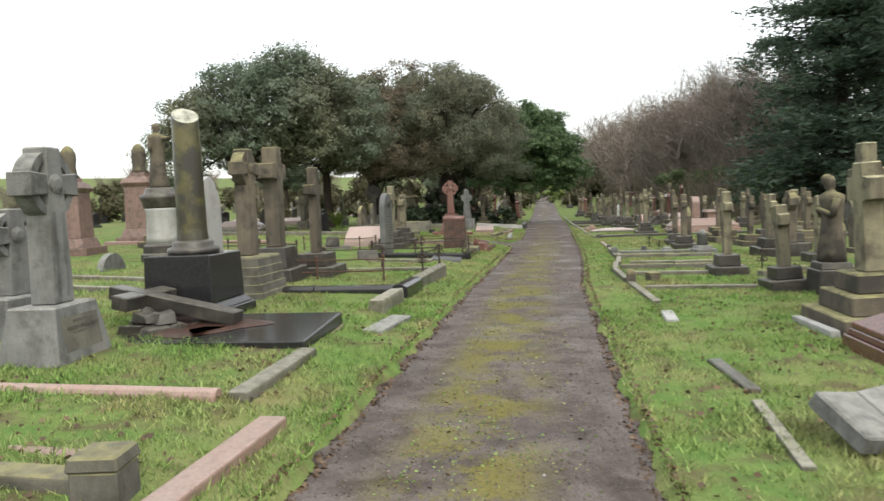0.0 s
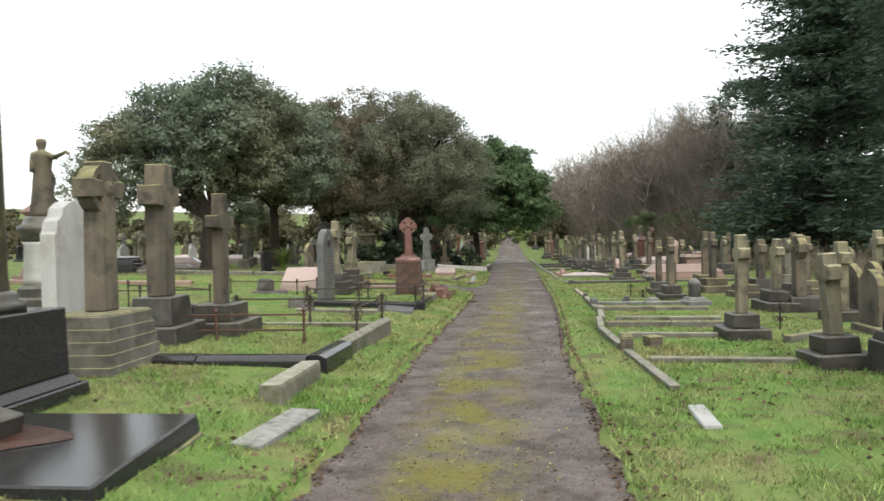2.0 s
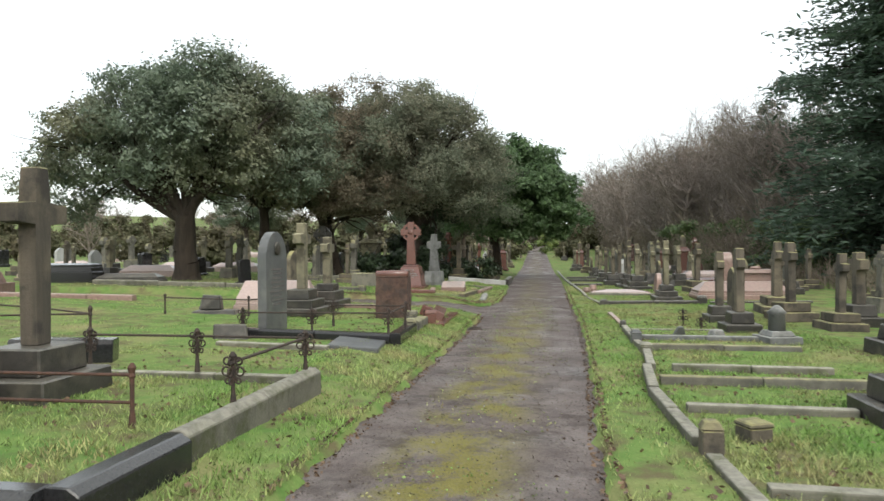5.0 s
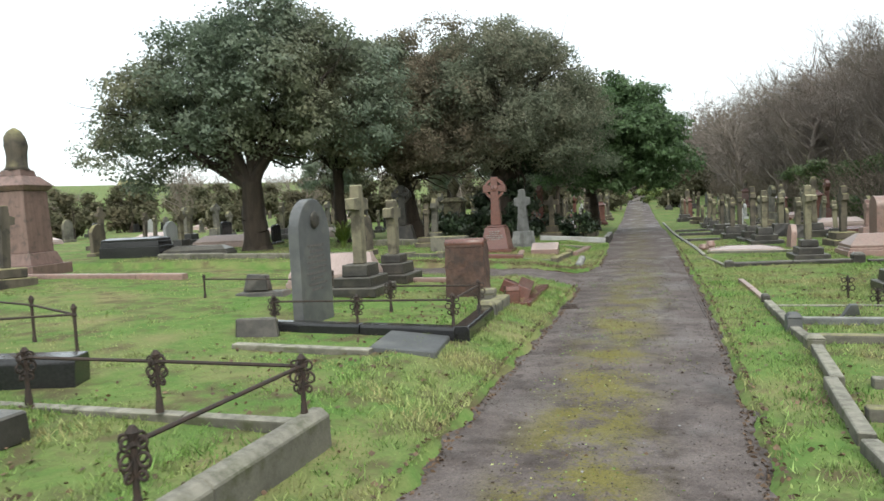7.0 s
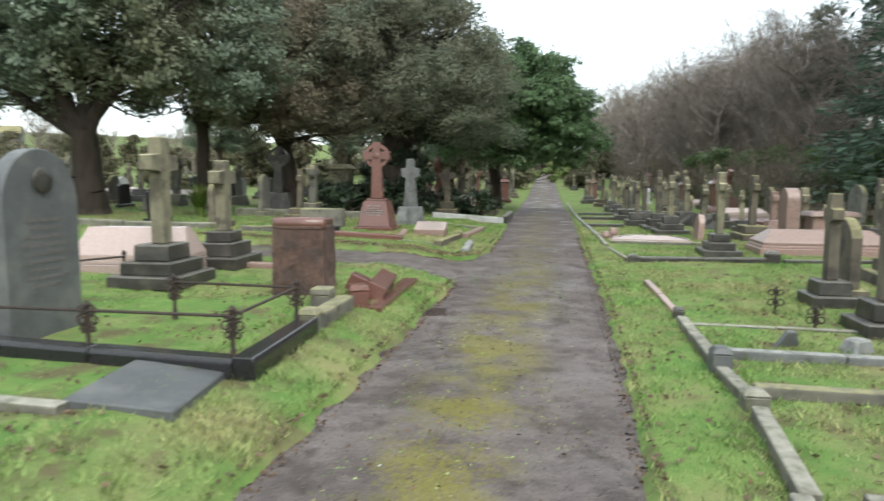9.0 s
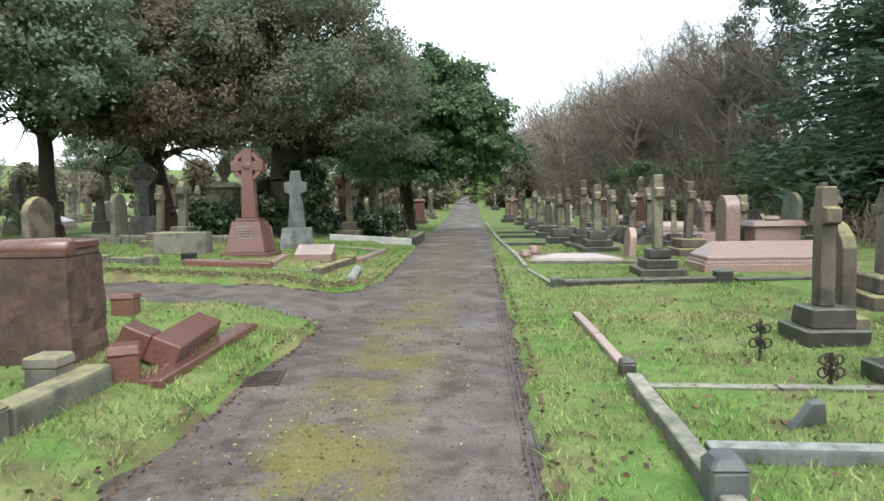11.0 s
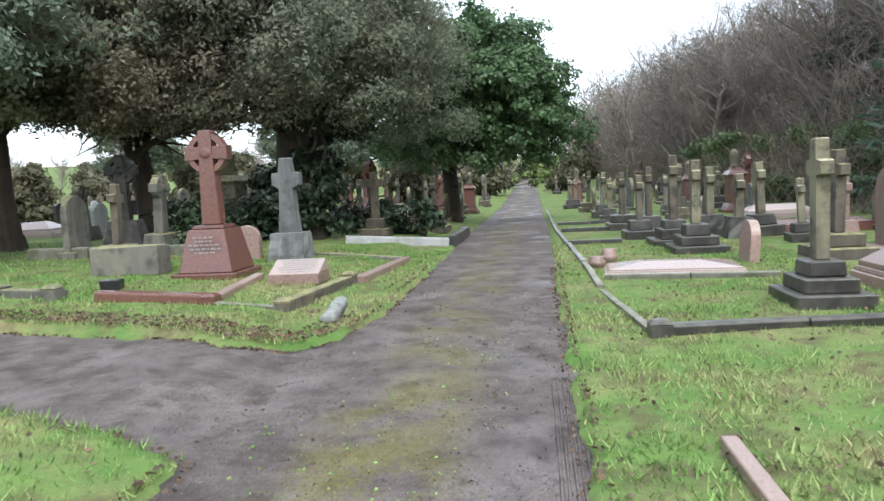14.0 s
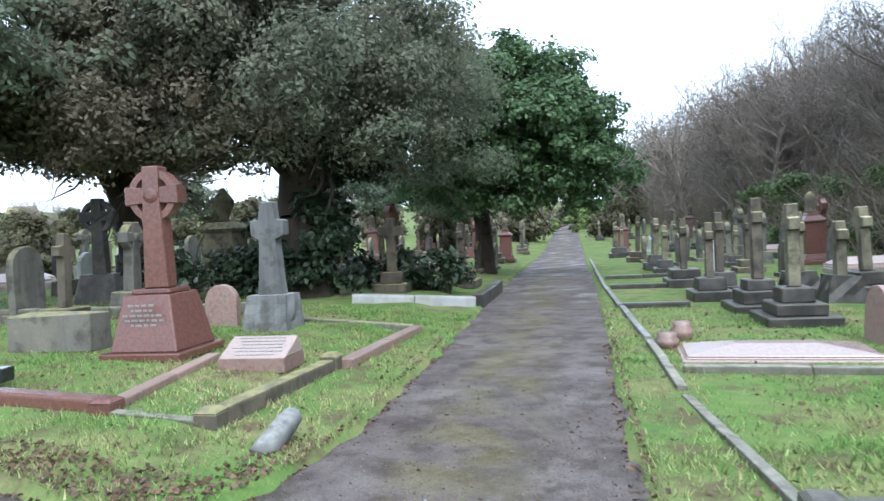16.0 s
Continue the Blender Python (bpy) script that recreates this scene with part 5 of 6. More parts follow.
def pedestal(x, y, rz, h, w, material, label, finial="urn"):
    """A classical pedestal monument with mouldings and a finial."""
    ob = thing("pedestal_monument", x, y, rz, label, "monument", "pedestal monuments")
    s = h / 2.4
    part("step", block(0, 0, 0, w * 1.6, w * 1.6, 0.18 * s), material, ob, bevel=0.012)
    part("base", block(0, 0, 0.18 * s, w * 1.3, w * 1.3, 0.2 * s, 0.84), material, ob, bevel=0.012)
    part("die", block(0, 0, 0.38 * s, w, w, 1.0 * s, 0.92), material, ob, bevel=0.012)
    part("cornice", block(0, 0, 1.38 * s, w * 0.98, w * 0.98, 0.08 * s, 1.2), material, ob, bevel=0.01)
    part("cap", block(0, 0, 1.46 * s, w * 1.2, w * 1.2, 0.16 * s, 0.6), material, ob, bevel=0.01)
    if finial == "urn":
        part("urn", lathe([(0.16 * s, 1.62 * s), (0.09 * s, 1.7 * s), (0.22 * s, 1.95 * s), (0.25 * s, 2.1 * s), (0.2 * s, 2.18 * s), (0.12 * s, 2.28 * s), (0.04 * s, 2.4 * s)], 18), material, ob, smooth=True)
    else:
        part("socle", block(0, 0, 1.62 * s, w * 0.62, w * 0.62, 0.1 * s, 0.9), material, ob, bevel=0.01)
        bm = lathe([(0.19 * s, 1.72 * s), (0.15 * s, 1.78 * s), (0.145 * s, 1.95 * s), (0.165 * s, 2.1 * s), (0.15 * s, 2.24 * s), (0.1 * s, 2.34 * s), (0.03 * s, 2.4 * s)], 24)
        for v in bm.verts:
            a = math.atan2(v.co.y, v.co.x)
            f = 1 + 0.1 * math.sin(a * 5 + v.co.z * 6)
            v.co.x, v.co.y = v.co.x * f, v.co.y * f
        part("draped_urn", bm, M_BROWN, ob, "brown draped urn", smooth=True)
    return ob


pedestal(-7.1, 35.6, 0, 2.4, 0.78, M_LICH, "sandstone pedestal with mouldings and an urn")
pedestal(-12.6, 16.6, 10, 2.95, 0.75, M_PINKD, "pink granite pedestal with a stubby stone finial", "obelisk")
pedestal(-13.6, 21.4, 10, 3.4, 0.85, M_PINKD, "tall pink granite pedestal with a draped finial", "obelisk")
ped = thing("round_pedestal", -8.98, 14.9, 0, "round pedestal of streaked white marble between dark mouldings", "monument")
part("step", lathe([(0.52, 0), (0.52, 0.2), (0.46, 0.24), (0.46, 0.4), (0.41, 0.46)], 8), M_DARK, ped)
part("drum", lathe([(0.37, 0.46), (0.36, 0.6), (0.34, 1.22), (0.37, 1.28)], 22), M_WHITE, ped, smooth=True)
part("cornice", lathe([(0.37, 1.28), (0.40, 1.34), (0.40, 1.42), (0.45, 1.5), (0.45, 1.58), (0.36, 1.62), (0.33, 1.72), (0.30, 1.76)], 22), M_DARK, ped, smooth=True)


def robed_figure(x, y, z, h, material, label, arm=None):
    """A plain draped figure: folded robe, shoulders, veiled head, and perhaps one arm held out."""
    k = h / 1.5
    bm = lathe([(0.20, 0), (0.215, 0.08), (0.185, 0.3), (0.165, 0.6), (0.15, 0.82), (0.165, 1.0), (0.185, 1.14), (0.17, 1.22), (0.075, 1.27), (0.065, 1.3), (0.085, 1.36), (0.095, 1.42), (0.08, 1.48), (0.03, 1.5)], 24)
    for v in bm.verts:
        a = math.atan2(v.co.y, v.co.x)
        fold = 1 + 0.11 * math.sin(a * 7 + v.co.z * 3) * max(0, 1.05 - v.co.z)
        v.co.x, v.co.y = v.co.x * fold, v.co.y * fold * (1.15 if 0.95 < v.co.z < 1.25 else 1.0)
    if arm:
        rod((0.05, 0, 1.16), (arm * 0.55, -0.04, 1.13), 0.06, 0.05, 8, bm)
        rod((arm * 0.52, -0.04, 1.13), (arm, -0.1, 1.22), 0.048, 0.03, 8, bm)
        rod((arm * 0.98, -0.1, 1.22), (arm * 1.12, -0.12, 1.15), 0.03, 0.018, 6, bm)
    rod((-0.1, -0.12, 1.14), (-0.06, -0.2, 0.85), 0.05, 0.042, 8, bm)
    bmesh.ops.scale(bm, vec=(k, k, k), verts=bm.verts)
    ob = part("statue", bm, material, None, smooth=True)
    ob.matrix_basis = pose(x, y, z)
    return tagged(ob, label, "statue")


robed_figure(-8.98, 14.9, g(-8.98, 14.9) + 1.74, 1.5, M_BROWN, "weathered robed stone statue holding out one arm", 0.58)
coped_tomb(-14.6, 26.2, 10, 1.9, 0.9, 0.62, M_BLACK, "black granite chest-like tomb", 0.05, 0.8)
coped_tomb(-12.7, 26.6, 14, 2.0, 0.9, 0.3, M_DARK, "low dark stone ledger tomb", 0.2, 0.5)
coped_tomb(-14.2, 30.2, 10, 2.2, 0.9, 0.45, M_PALEPINK, "pale pink coped tomb under the trees", 0.3, 0.4)
kerb(-14.5, 20.6, -9.0, 21.0, 0.2, 0.12, M_PINK, label="long pink grave kerb beside the side path")
kerb(-13.0, 25.2, -9.0, 25.6, 0.2, 0.16, M_KERB)
kerb(-9.0, 25.6, -7.0, 26.4, 0.2, 0.14, M_KERB)
kerb(-8.6, 30.2, -4.6, 31.6, 0.2, 0.2, M_KERB)
kerb(-3.4, 33.4, -1.15, 34.1, 0.2, 0.18, M_WHITE, label="pale stone kerb of a dark plot")
kerb(-1.12, 34.2, -1.1, 37.8, 0.2, 0.2, M_DARK, label="dark stone kerb")
latin_cross(-3.25, 35.9, -90, 1.65, M_BROWN, ((0.8, 0.7, 0.2, 1), (0.5, 0.45, 0.25, 0.9)), w=0.2, label="brown stone cross on a stepped base")

for x, y, s in ((-6.4, 32.6, 0.5), (-2.4, 36.4, 0.45), (-3.9, 37.0, 0.5), (-6.0, 34.6, 0.55)):
    shrub(x, y, [(0, 0, 0.45 * s * 2, 0.9 * s * 2, 0.7 * s * 2, 0.45 * s * 2)], 90, M_IVY, "low dark evergreen bush among the graves", int(-x * 10), 0.09)
pot = thing("grave_pot", -4.45, 26.5, 10, "small black flower box on the kerb", "pot", z=g(-4.45, 26.5) + 0.06)
part("box", block(0, 0, 0, 0.24, 0.16, 0.13, 1.05), M_BLACK, pot, bevel=0.01)
chunk = thing("loose_rock", 3.15, 18.5, 30, "rough pale stone lying in the plot", "stone")
part("stone", block(0, 0, -0.03, 0.3, 0.24, 0.15, 0.5, jitter=0.03), M_CELT, chunk, bevel=0.02)
tri = thing("broken_slab", 2.55, 18.6, 20, "broken slate piece leaning in the grass", "stone", rx=20)
part("slab", block(0, 0, -0.03, 0.3, 0.05, 0.22, 0.3, 1), M_SLATE, tri, bevel=0.006)

# ---- graves east of the path ----
flatr = thing("flat_stone", 1.42, 5.55, 4, "narrow grey stone sunk in the turf", "stone", z=0.02)
part("stone", block(0, 0, -0.06, 0.12, 0.95, 0.075, 0.96, jitter=0.012), M_DARK, flatr, bevel=0.01)
kerb(1.30, 3.65, 1.40, 4.85, 0.075, 0.025, M_KERB, label="pale kerb sunk in the grass", pieces=1)
book = thing("open_book_stone", 1.83, 4.12, -68, "grey stone open-book tablet tilted in the grass", "tablet", z=0.09, rx=0, ry=24)
part("left_page", block(0, -0.16, -0.02, 0.42, 0.31, 0.11, 0.96), M_CELT, book, bevel=0.012).rotation_euler.x = radians(-8)
part("right_page", block(0, 0.16, -0.02, 0.42, 0.31, 0.11, 0.96), M_CELT, book, bevel=0.012).rotation_euler.x = radians(8)
kerb(1.40, 7.9, 1.44, 8.55, 0.14, 0.04, M_WHITE, label="white kerb fragment in the turf", pieces=1)
latin_cross(3.32, 7.55, 180, 1.72, M_LICH, ((1.15, 1.0, 0.2, 0.98), (0.86, 0.72, 0.2, 0.97), (0.58, 0.5, 0.2, 0.93)), M_BROWN, w=0.24, span=0.52, thick=0.2, lean=(0, 2), label="squat lichened cross on three heavy steps")
latin_cross(3.75, 8.7, 180, 1.98, M_LICH, ((0.8, 0.7, 0.15, 1), (0.45, 0.4, 0.18, 0.95)), M_DARK, w=0.2, span=0.6, label="tall slender lichened cross")
coped_tomb(3.6, 6.2, 0, 1.9, 0.85, 0.4, M_RED, "low red granite tomb", 0.2)
kerb(2.7, 7.9, 2.75, 7.0, 0.1, 0.06, M_WHITE)

angel = thing("statue_plinth", 3.86, 9.95, 0, "dark stone plinth under a draped statue", "plinth")
part("plinth", block(0, 0, 0, 0.5, 0.5, 0.36, 0.94), M_DARK, angel, bevel=0.012)
part("cap", block(0, 0, 0.36, 0.42, 0.42, 0.1, 0.9), M_DARK, angel, bevel=0.012)
bm = lathe([(0.17, 0), (0.18, 0.12), (0.135, 0.45), (0.125, 0.62), (0.15, 0.8), (0.155, 0.9), (0.06, 0.955), (0.05, 0.99), (0.075, 1.04), (0.085, 1.1), (0.075, 1.16), (0.03, 1.19)], 18)
for v in bm.verts:
    a = math.atan2(v.co.y, v.co.x)
    if v.co.z < 0.75:
        k = 1 + 0.13 * math.sin(a * 6 + v.co.z * 4) * (1 - v.co.z)
        v.co.x, v.co.y = v.co.x * k, v.co.y * k
    v.co.y *= 1.2 if 0.7 < v.co.z < 0.95 else 1.0
    v.co.x -= 0.05 * max(0, v.co.z - 0.9) * 4
for s in (-1, 1):
    rod((0, s * 0.17, 0.86), (-0.06, s * 0.18, 0.62), 0.05, 0.045, 8, bm)
    rod((-0.06, s * 0.18, 0.63), (-0.17, s * 0.02, 0.72), 0.045, 0.035, 8, bm)
statue = part("statue", bm, M_BROWN, None, smooth=True)
statue.matrix_basis = pose(3.86, 9.95, g(3.86, 9.95) + 0.44)
tagged(statue, "weathered draped stone statue standing on a plinth", "statue")
latin_cross(3.45, 10.5, 180, 1.25, M_LICH, ((0.62, 0.58, 0.17, 1), (0.42, 0.38, 0.18, 0.96)), M_DARK, w=0.17, span=0.36, thick=0.15, lean=(2, 3), label="leaning stone cross on two dark steps")
latin_cross(3.2, 12.75, 180, 1.5, M_LICH, ((0.66, 0.6, 0.18, 1), (0.42, 0.38, 0.2, 0.95)), M_DARK, w=0.15, span=0.36, thick=0.14, label="slim lichened cross on two dark steps")
for pts in ((1.43, 9.2, 1.36, 11.4), (1.34, 11.7, 1.33, 13.6), (1.35, 13.7, 1.5, 15.2), (1.55, 15.2, 1.70, 16.5), (1.72, 16.9, 1.70, 17.5), (1.70, 17.7, 1.76, 19.5)):
    kerb(*pts, 0.11, 0.05 if pts[1] < 10 else 0.085, M_KERB)
kerb(1.78, 19.9, 1.78, 22.25, 0.09, 0.045, M_PINK, label="long pink kerb half sunk in turf")
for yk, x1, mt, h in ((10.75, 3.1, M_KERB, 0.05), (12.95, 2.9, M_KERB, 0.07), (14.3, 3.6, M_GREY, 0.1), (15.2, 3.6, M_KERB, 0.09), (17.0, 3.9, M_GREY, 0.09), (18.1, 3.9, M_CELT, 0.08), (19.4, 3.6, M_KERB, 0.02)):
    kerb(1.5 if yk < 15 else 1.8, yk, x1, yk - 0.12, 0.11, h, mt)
kerb(3.6, 12.2, 4.6, 13.0, 0.12, 0.1, M_GREY)
kerb(4.6, 11.4, 5.8, 11.6, 0.2, 0.22, M_GREY)
kerb_post(1.38, 11.55, 0.26, 0.15, M_BROWN)
kerb_post(1.8, 12.0, 0.16, 0.2, M_BROWN, 20, dome=False)
kerb_post(1.72, 16.7, 0.17, 0.18, M_KERB, label="mossy round-topped kerb post")
kerb_post(1.71, 17.6, 0.24, 0.17, M_SLATE, label="blue-grey kerb post with a capped top")
kerb_post(1.76, 19.7, 0.16, 0.12, M_DARK, label="dark iron-capped kerb post")
for x, y, h in ((4.05, 13.6, 0.45), (3.75, 11.0, 0.34), (2.95, 20.2, 0.34), (3.1, 19.4, 0.26)):
    fin = thing("iron_finial", x, y, 0, "rusted iron scroll finial of a lost railing", "finial", "iron finials")
    bm = lathe([(0.03, -0.05), (0.014, 0.05), (0.014, h)], 6)
    part("stem", bm, M_IRON, fin)
    for ax, ay in ((1, 0), (-1, 0), (0, 1), (0, -1)):
        for cz, rr in ((0.45, 0.036), (0.8, 0.032)):
            part("scroll", hoop((ax * (0.02 + rr), ay * (0.02 + rr), h * cz), (ax, ay, 0), rr, 0.008), M_IRON, fin, smooth=True)
urn = thing("urn_monument", 3.92, 17.95, 12, "small pale grey urn monument on a stepped base", "monument")
part("step", block(0, 0, 0, 0.55, 0.55, 0.12, 0.97), M_CELT, urn, bevel=0.01)
part("base", block(0, 0, 0.12, 0.4, 0.4, 0.08, 0.8), M_CELT, urn, bevel=0.01)
part("urn", lathe([(0.13, 0.2), (0.12, 0.45), (0.15, 0.48), (0.08, 0.56), (0.03, 0.6)], 14), M_CELT, urn, smooth=True)
latin_cross(3.75, 19.35, 180, 1.5, M_BROWN, ((0.66, 0.6, 0.16, 1), (0.44, 0.4, 0.2, 0.92)), M_DARK, w=0.16, span=0.32, thick=0.14, label="brown stone cross on a dark base")
latin_cross(3.8, 20.9, 180, 1.42, M_BROWN, ((0.6, 0.55, 0.16, 1), (0.42, 0.4, 0.18, 0.92)), M_DARK, w=0.15, span=0.3, thick=0.14, label="brown stone cross on a dark base")
headstone(4.3, 21.7, 180, 1.08, 0.6, M_BROWN, "gothic", 0.14, label="weathered pointed brown headstone")
celtic_cross(5.6, 16.7, 180, 1.5, M_BROWN, ((0.7, 0.6, 0.3, 0.9),), M_DARK, w=0.24, span=0.5, label="small brown Celtic cross on a dark base")
latin_cross(5.6, 15.0, 180, 1.38, M_LICH, ((0.6, 0.55, 0.2, 1),), M_DARK, w=0.2, span=0.45, label="lichened stone cross on a dark step")
latin_cross(6.15, 20.3, 180, 1.4, M_BROWN, ((0.75, 0.6, 0.2, 1), (0.5, 0.45, 0.22, 0.9)), M_DARK, w=0.2, label="brown cross on a dark block")
celtic_cross(5.55, 22.9, 180, 1.34, M_BROWN, ((0.5, 0.4, 0.3, 0.85),), w=0.2, span=0.4)

kerb(1.95, 24.72, 4.3, 25.0, 0.13, 0.10, M_DARK, label="dark moulded grave kerb", top=0.7)
kerb_post(1.87, 24.7, 0.16, 0.2, M_DARK, label="low dark capped corner post")
kerb_post(4.4, 25.02, 0.24, 0.24, M_DARK, label="dark capped corner post")
kerb(1.82, 24.85, 1.6, 27.0, 0.08, 0.035, M_KERB)
kerb(4.6, 25.05, 7.2, 25.3, 0.16, 0.06, M_DARK)
latin_cross(3.68, 26.0, 180, 1.68, M_LICH, ((0.84, 0.74, 0.15, 0.99), (0.62, 0.52, 0.15, 0.98), (0.4, 0.36, 0.16, 0.95)), M_DARK, w=0.155, span=0.36, thick=0.14, label="lichened yellow-grey cross on three dark polished steps")
coped_tomb(5.85, 26.85, 0, 2.6, 1.1, 0.5, M_PINK, "large pink granite ledger tomb with stepped edges", 0.25, 0.4)
coped_tomb(2.75, 28.75, -4, 1.9, 0.9, 0.16, M_PALEPINK, "low pale pink granite ledger slab", 0.5, 0.4)
kerb(1.72, 27.95, 3.9, 27.75, 0.1, 0.07, M_KERB)
for x, y, h in ((1.75, 29.3, 0.18), (1.98, 29.75, 0.24)):
    pot = thing("stone_pot", x, y, 0, "reddish stone flower pot beside the slab", "pot", "stone pots")
    part("pot", lathe([(0.09, 0), (0.13, h * 0.35), (0.14, h * 0.6), (0.1, h * 0.75), (0.12, h)], 14), M_PINK, pot, smooth=True)
headstone(4.0, 29.4, 180, 0.64, 0.55, M_PINK, "round", 0.14, base=False, lean=(0, -4), label="small pink headstone with scrolled edge")
latin_cross(3.6, 31.0, 180, 1.6, M_LICH, ((1.0, 0.9, 0.14, 1), (0.72, 0.62, 0.16, 1), (0.44, 0.42, 0.2, 0.95)), M_DARK, w=0.17, span=0.3, thick=0.15, label="lichened stone cross on dark steps")
latin_cross(3.5, 32.4, 180, 1.74, M_BROWN, ((1.0, 0.9, 0.14, 1), (0.7, 0.6, 0.2, 1), (0.46, 0.42, 0.16, 0.95)), M_DARK, w=0.17, span=0.3, thick=0.15, label="brown stone cross on dark steps")
latin_cross(3.1, 34.0, 180, 1.4, M_BROWN, ((0.8, 0.7, 0.2, 1), (0.5, 0.5, 0.22, 0.9)), M_DARK, w=0.15, span=0.28, thick=0.13)
latin_cross(3.45, 34.9, 180, 1.58, M_BROWN, ((0.9, 0.8, 0.2, 1), (0.6, 0.5, 0.25, 0.9)), M_DARK, w=0.16, span=0.3, thick=0.14)
latin_cross(3.1, 36.9, 180, 1.5, M_BROWN, ((0.9, 0.8, 0.2, 1), (0.65, 0.6, 0.2, 1)), M_DARK, w=0.16, span=0.3, thick=0.14)
headstone(6.2, 29.7, 180, 1.3, 0.62, M_PINK, "round", 0.3, label="thick round-topped pinkish headstone")
latin_cross(6.7, 30.2, 180, 1.3, M_LICH, ((0.6, 0.5, 0.15, 1),), w=0.2, span=0.36)
chest = thing("chest_tomb", 7.1, 29.6, 0, "pink stone chest tomb with a turned finial", "tomb")
part("base", block(0, 0, 0, 1.3, 0.9, 0.12), M_PINK, chest, bevel=0.01)
part("body", block(0, 0, 0.12, 0.95, 0.62, 0.5, 0.98), M_PINK, chest, bevel=0.01)
part("lid", block(0, 0, 0.62, 1.15, 0.8, 0.12, 0.9), M_PINK, chest, bevel=0.02)
part("finial", lathe([(0.14, 0.74), (0.17, 0.78), (0.12, 0.84)], 14), M_PINK, chest)
latin_cross(6.9, 33.1, 180, 1.15, M_PINK, ((0.5, 0.45, 0.3, 0.8),), w=0.16, span=0.4, label="pink granite cross on a tapering base")
coped_tomb(6.6, 34.0, 4, 2.4, 0.9, 0.3, M_RED, "low red granite tomb", 0.2, 0.6)
for x, y, h in ((4.65, 34.3, 1.5), (4.95, 33.2, 1.32)):
    rk = thing("stone_cross", x, y, 180, "cross on a dark rough rock base", "cross", "stone crosses")
    rb = block(0, 0, 0, 0.6, 0.7, 0.45, 0.75, jitter=0.02)
    bmesh.ops.subdivide_edges(rb, edges=rb.edges[:], cuts=2, use_grid_fill=True, fractal=0.3, seed=int(y))
    part("rock_base", rb, M_DARK, rk)
    part("cross", prism(cross_outline(h - 0.44, 0.19, 0.4, (h - 0.44) * 0.75, 0.16), 0.16), M_LICH, rk, bevel=0.012).location.z = 0.44
for y0, x0, y1, x1 in ((27.2, 1.6, 29.5, 1.58), (29.7, 1.58, 33, 1.5), (33.1, 1.48, 37, 1.4), (37.1, 1.4, 42, 1.38), (42.1, 1.38, 50, 1.38)):
    kerb(x0, y0, x1, y1, 0.09, 0.06, M_CELT if y0 > 29 else M_KERB, label="pale kerb along the path edge")
for y, x1 in ((36.6, 3.0), (39.5, 3.4), (33.0, 2.6)):
    kerb(1.5, y, x1, y, 0.14, 0.1, M_DARK)

# ---- the further graves ----
rg = random.Random(12)
protos = [
    latin_cross(5.2, 40.2, 180, 1.5, M_BROWN, w=0.16, span=0.38, thick=0.14, label="distant brown stone cross"),
    latin_cross(3.2, 40.8, 180, 1.35, M_LICH, ((0.7, 0.6, 0.2, 1), (0.45, 0.4, 0.2, 0.9)), M_DARK, w=0.15, span=0.34, thick=0.14, label="distant lichened cross on dark steps"),
    celtic_cross(6.4, 43.5, 180, 1.6, M_GREY, ((0.7, 0.5, 0.4, 0.85),), w=0.26, span=0.52, label="distant grey Celtic cross"),
    headstone(5.0, 46.0, 180, 1.15, 0.65, M_GREY, "round", label="distant round-topped grey headstone"),
    headstone(3.2, 46.5, 180, 1.0, 0.6, M_BROWN, "gothic", label="distant pointed brown headstone"),
    headstone(4.0, 51.0, 180, 0.8, 0.6, M_BLACK, "flat", 0.1, label="distant polished black headstone"),
    headstone(6.0, 52.0, 180, 0.9, 0.6, M_WHITE, "ogee", label="distant pale marble headstone"),
    coped_tomb(7.6, 39.0, 0, 1.8, 0.8, 0.4, M_PALEPINK, "distant pale pink coped tomb"),
    pedestal(7.2, 48.0, 0, 1.9, 0.5, M_RED, "distant red granite pedestal", "obelisk"),
    celtic_cross(8.6, 45.0, 180, 2.0, M_RED, ((0.8, 0.8, 0.6, 0.75),), w=0.28, span=0.6, label="distant red granite Celtic cross"),
]
taken = [(5.85, 26.6), (4.9, 26.2), (5.6, 25.3), (6.9, 26.4), (7.0, 25.0), (6.4, 28.0), (-14.6, 26.2), (-12.7, 26.6), (-14.2, 30.2), (-4.5, 11), (-4.2, 7.6), (-12.6, 16.6), (-13.6, 21.4), (-9.2, 14.9), (-11.7, 28.2), (-10.4, 32), (-8.3, 34.2), (-4.9, 34.8), (-6.2, 11), (-8.5, 33.2), (-7.1, 35.6), (-8.6, 16.4), (-15.6, 17.6), (-0.9, 42.3), (-9.4, 29.6)]


def scatter(n, xr, yr, weights, gap, flip):
    made = tries = 0
    while made < n and tries < n * 40:
        tries += 1
        x, y = rg.uniform(*xr), rg.uniform(*yr)
        if side_path(x, y) > -0.6 or abs(x - mid(y)) < 2.0 or any((x - a) ** 2 + (y - b) ** 2 < gap * gap for a, b in taken):
            continue
        taken.append((x, y))
        k = rg.choices(range(len(protos)), weights)[0]
        s = rg.uniform(0.8, 1.2)
        copy_thing(protos[k], pose(x, y, g(x, y) - 0.02, rg.uniform(-2, 2), rg.uniform(-3, 3), rg.uniform(-8, 8) + flip) @ Matrix.Diagonal((s, s, s, 1)))
        made += 1


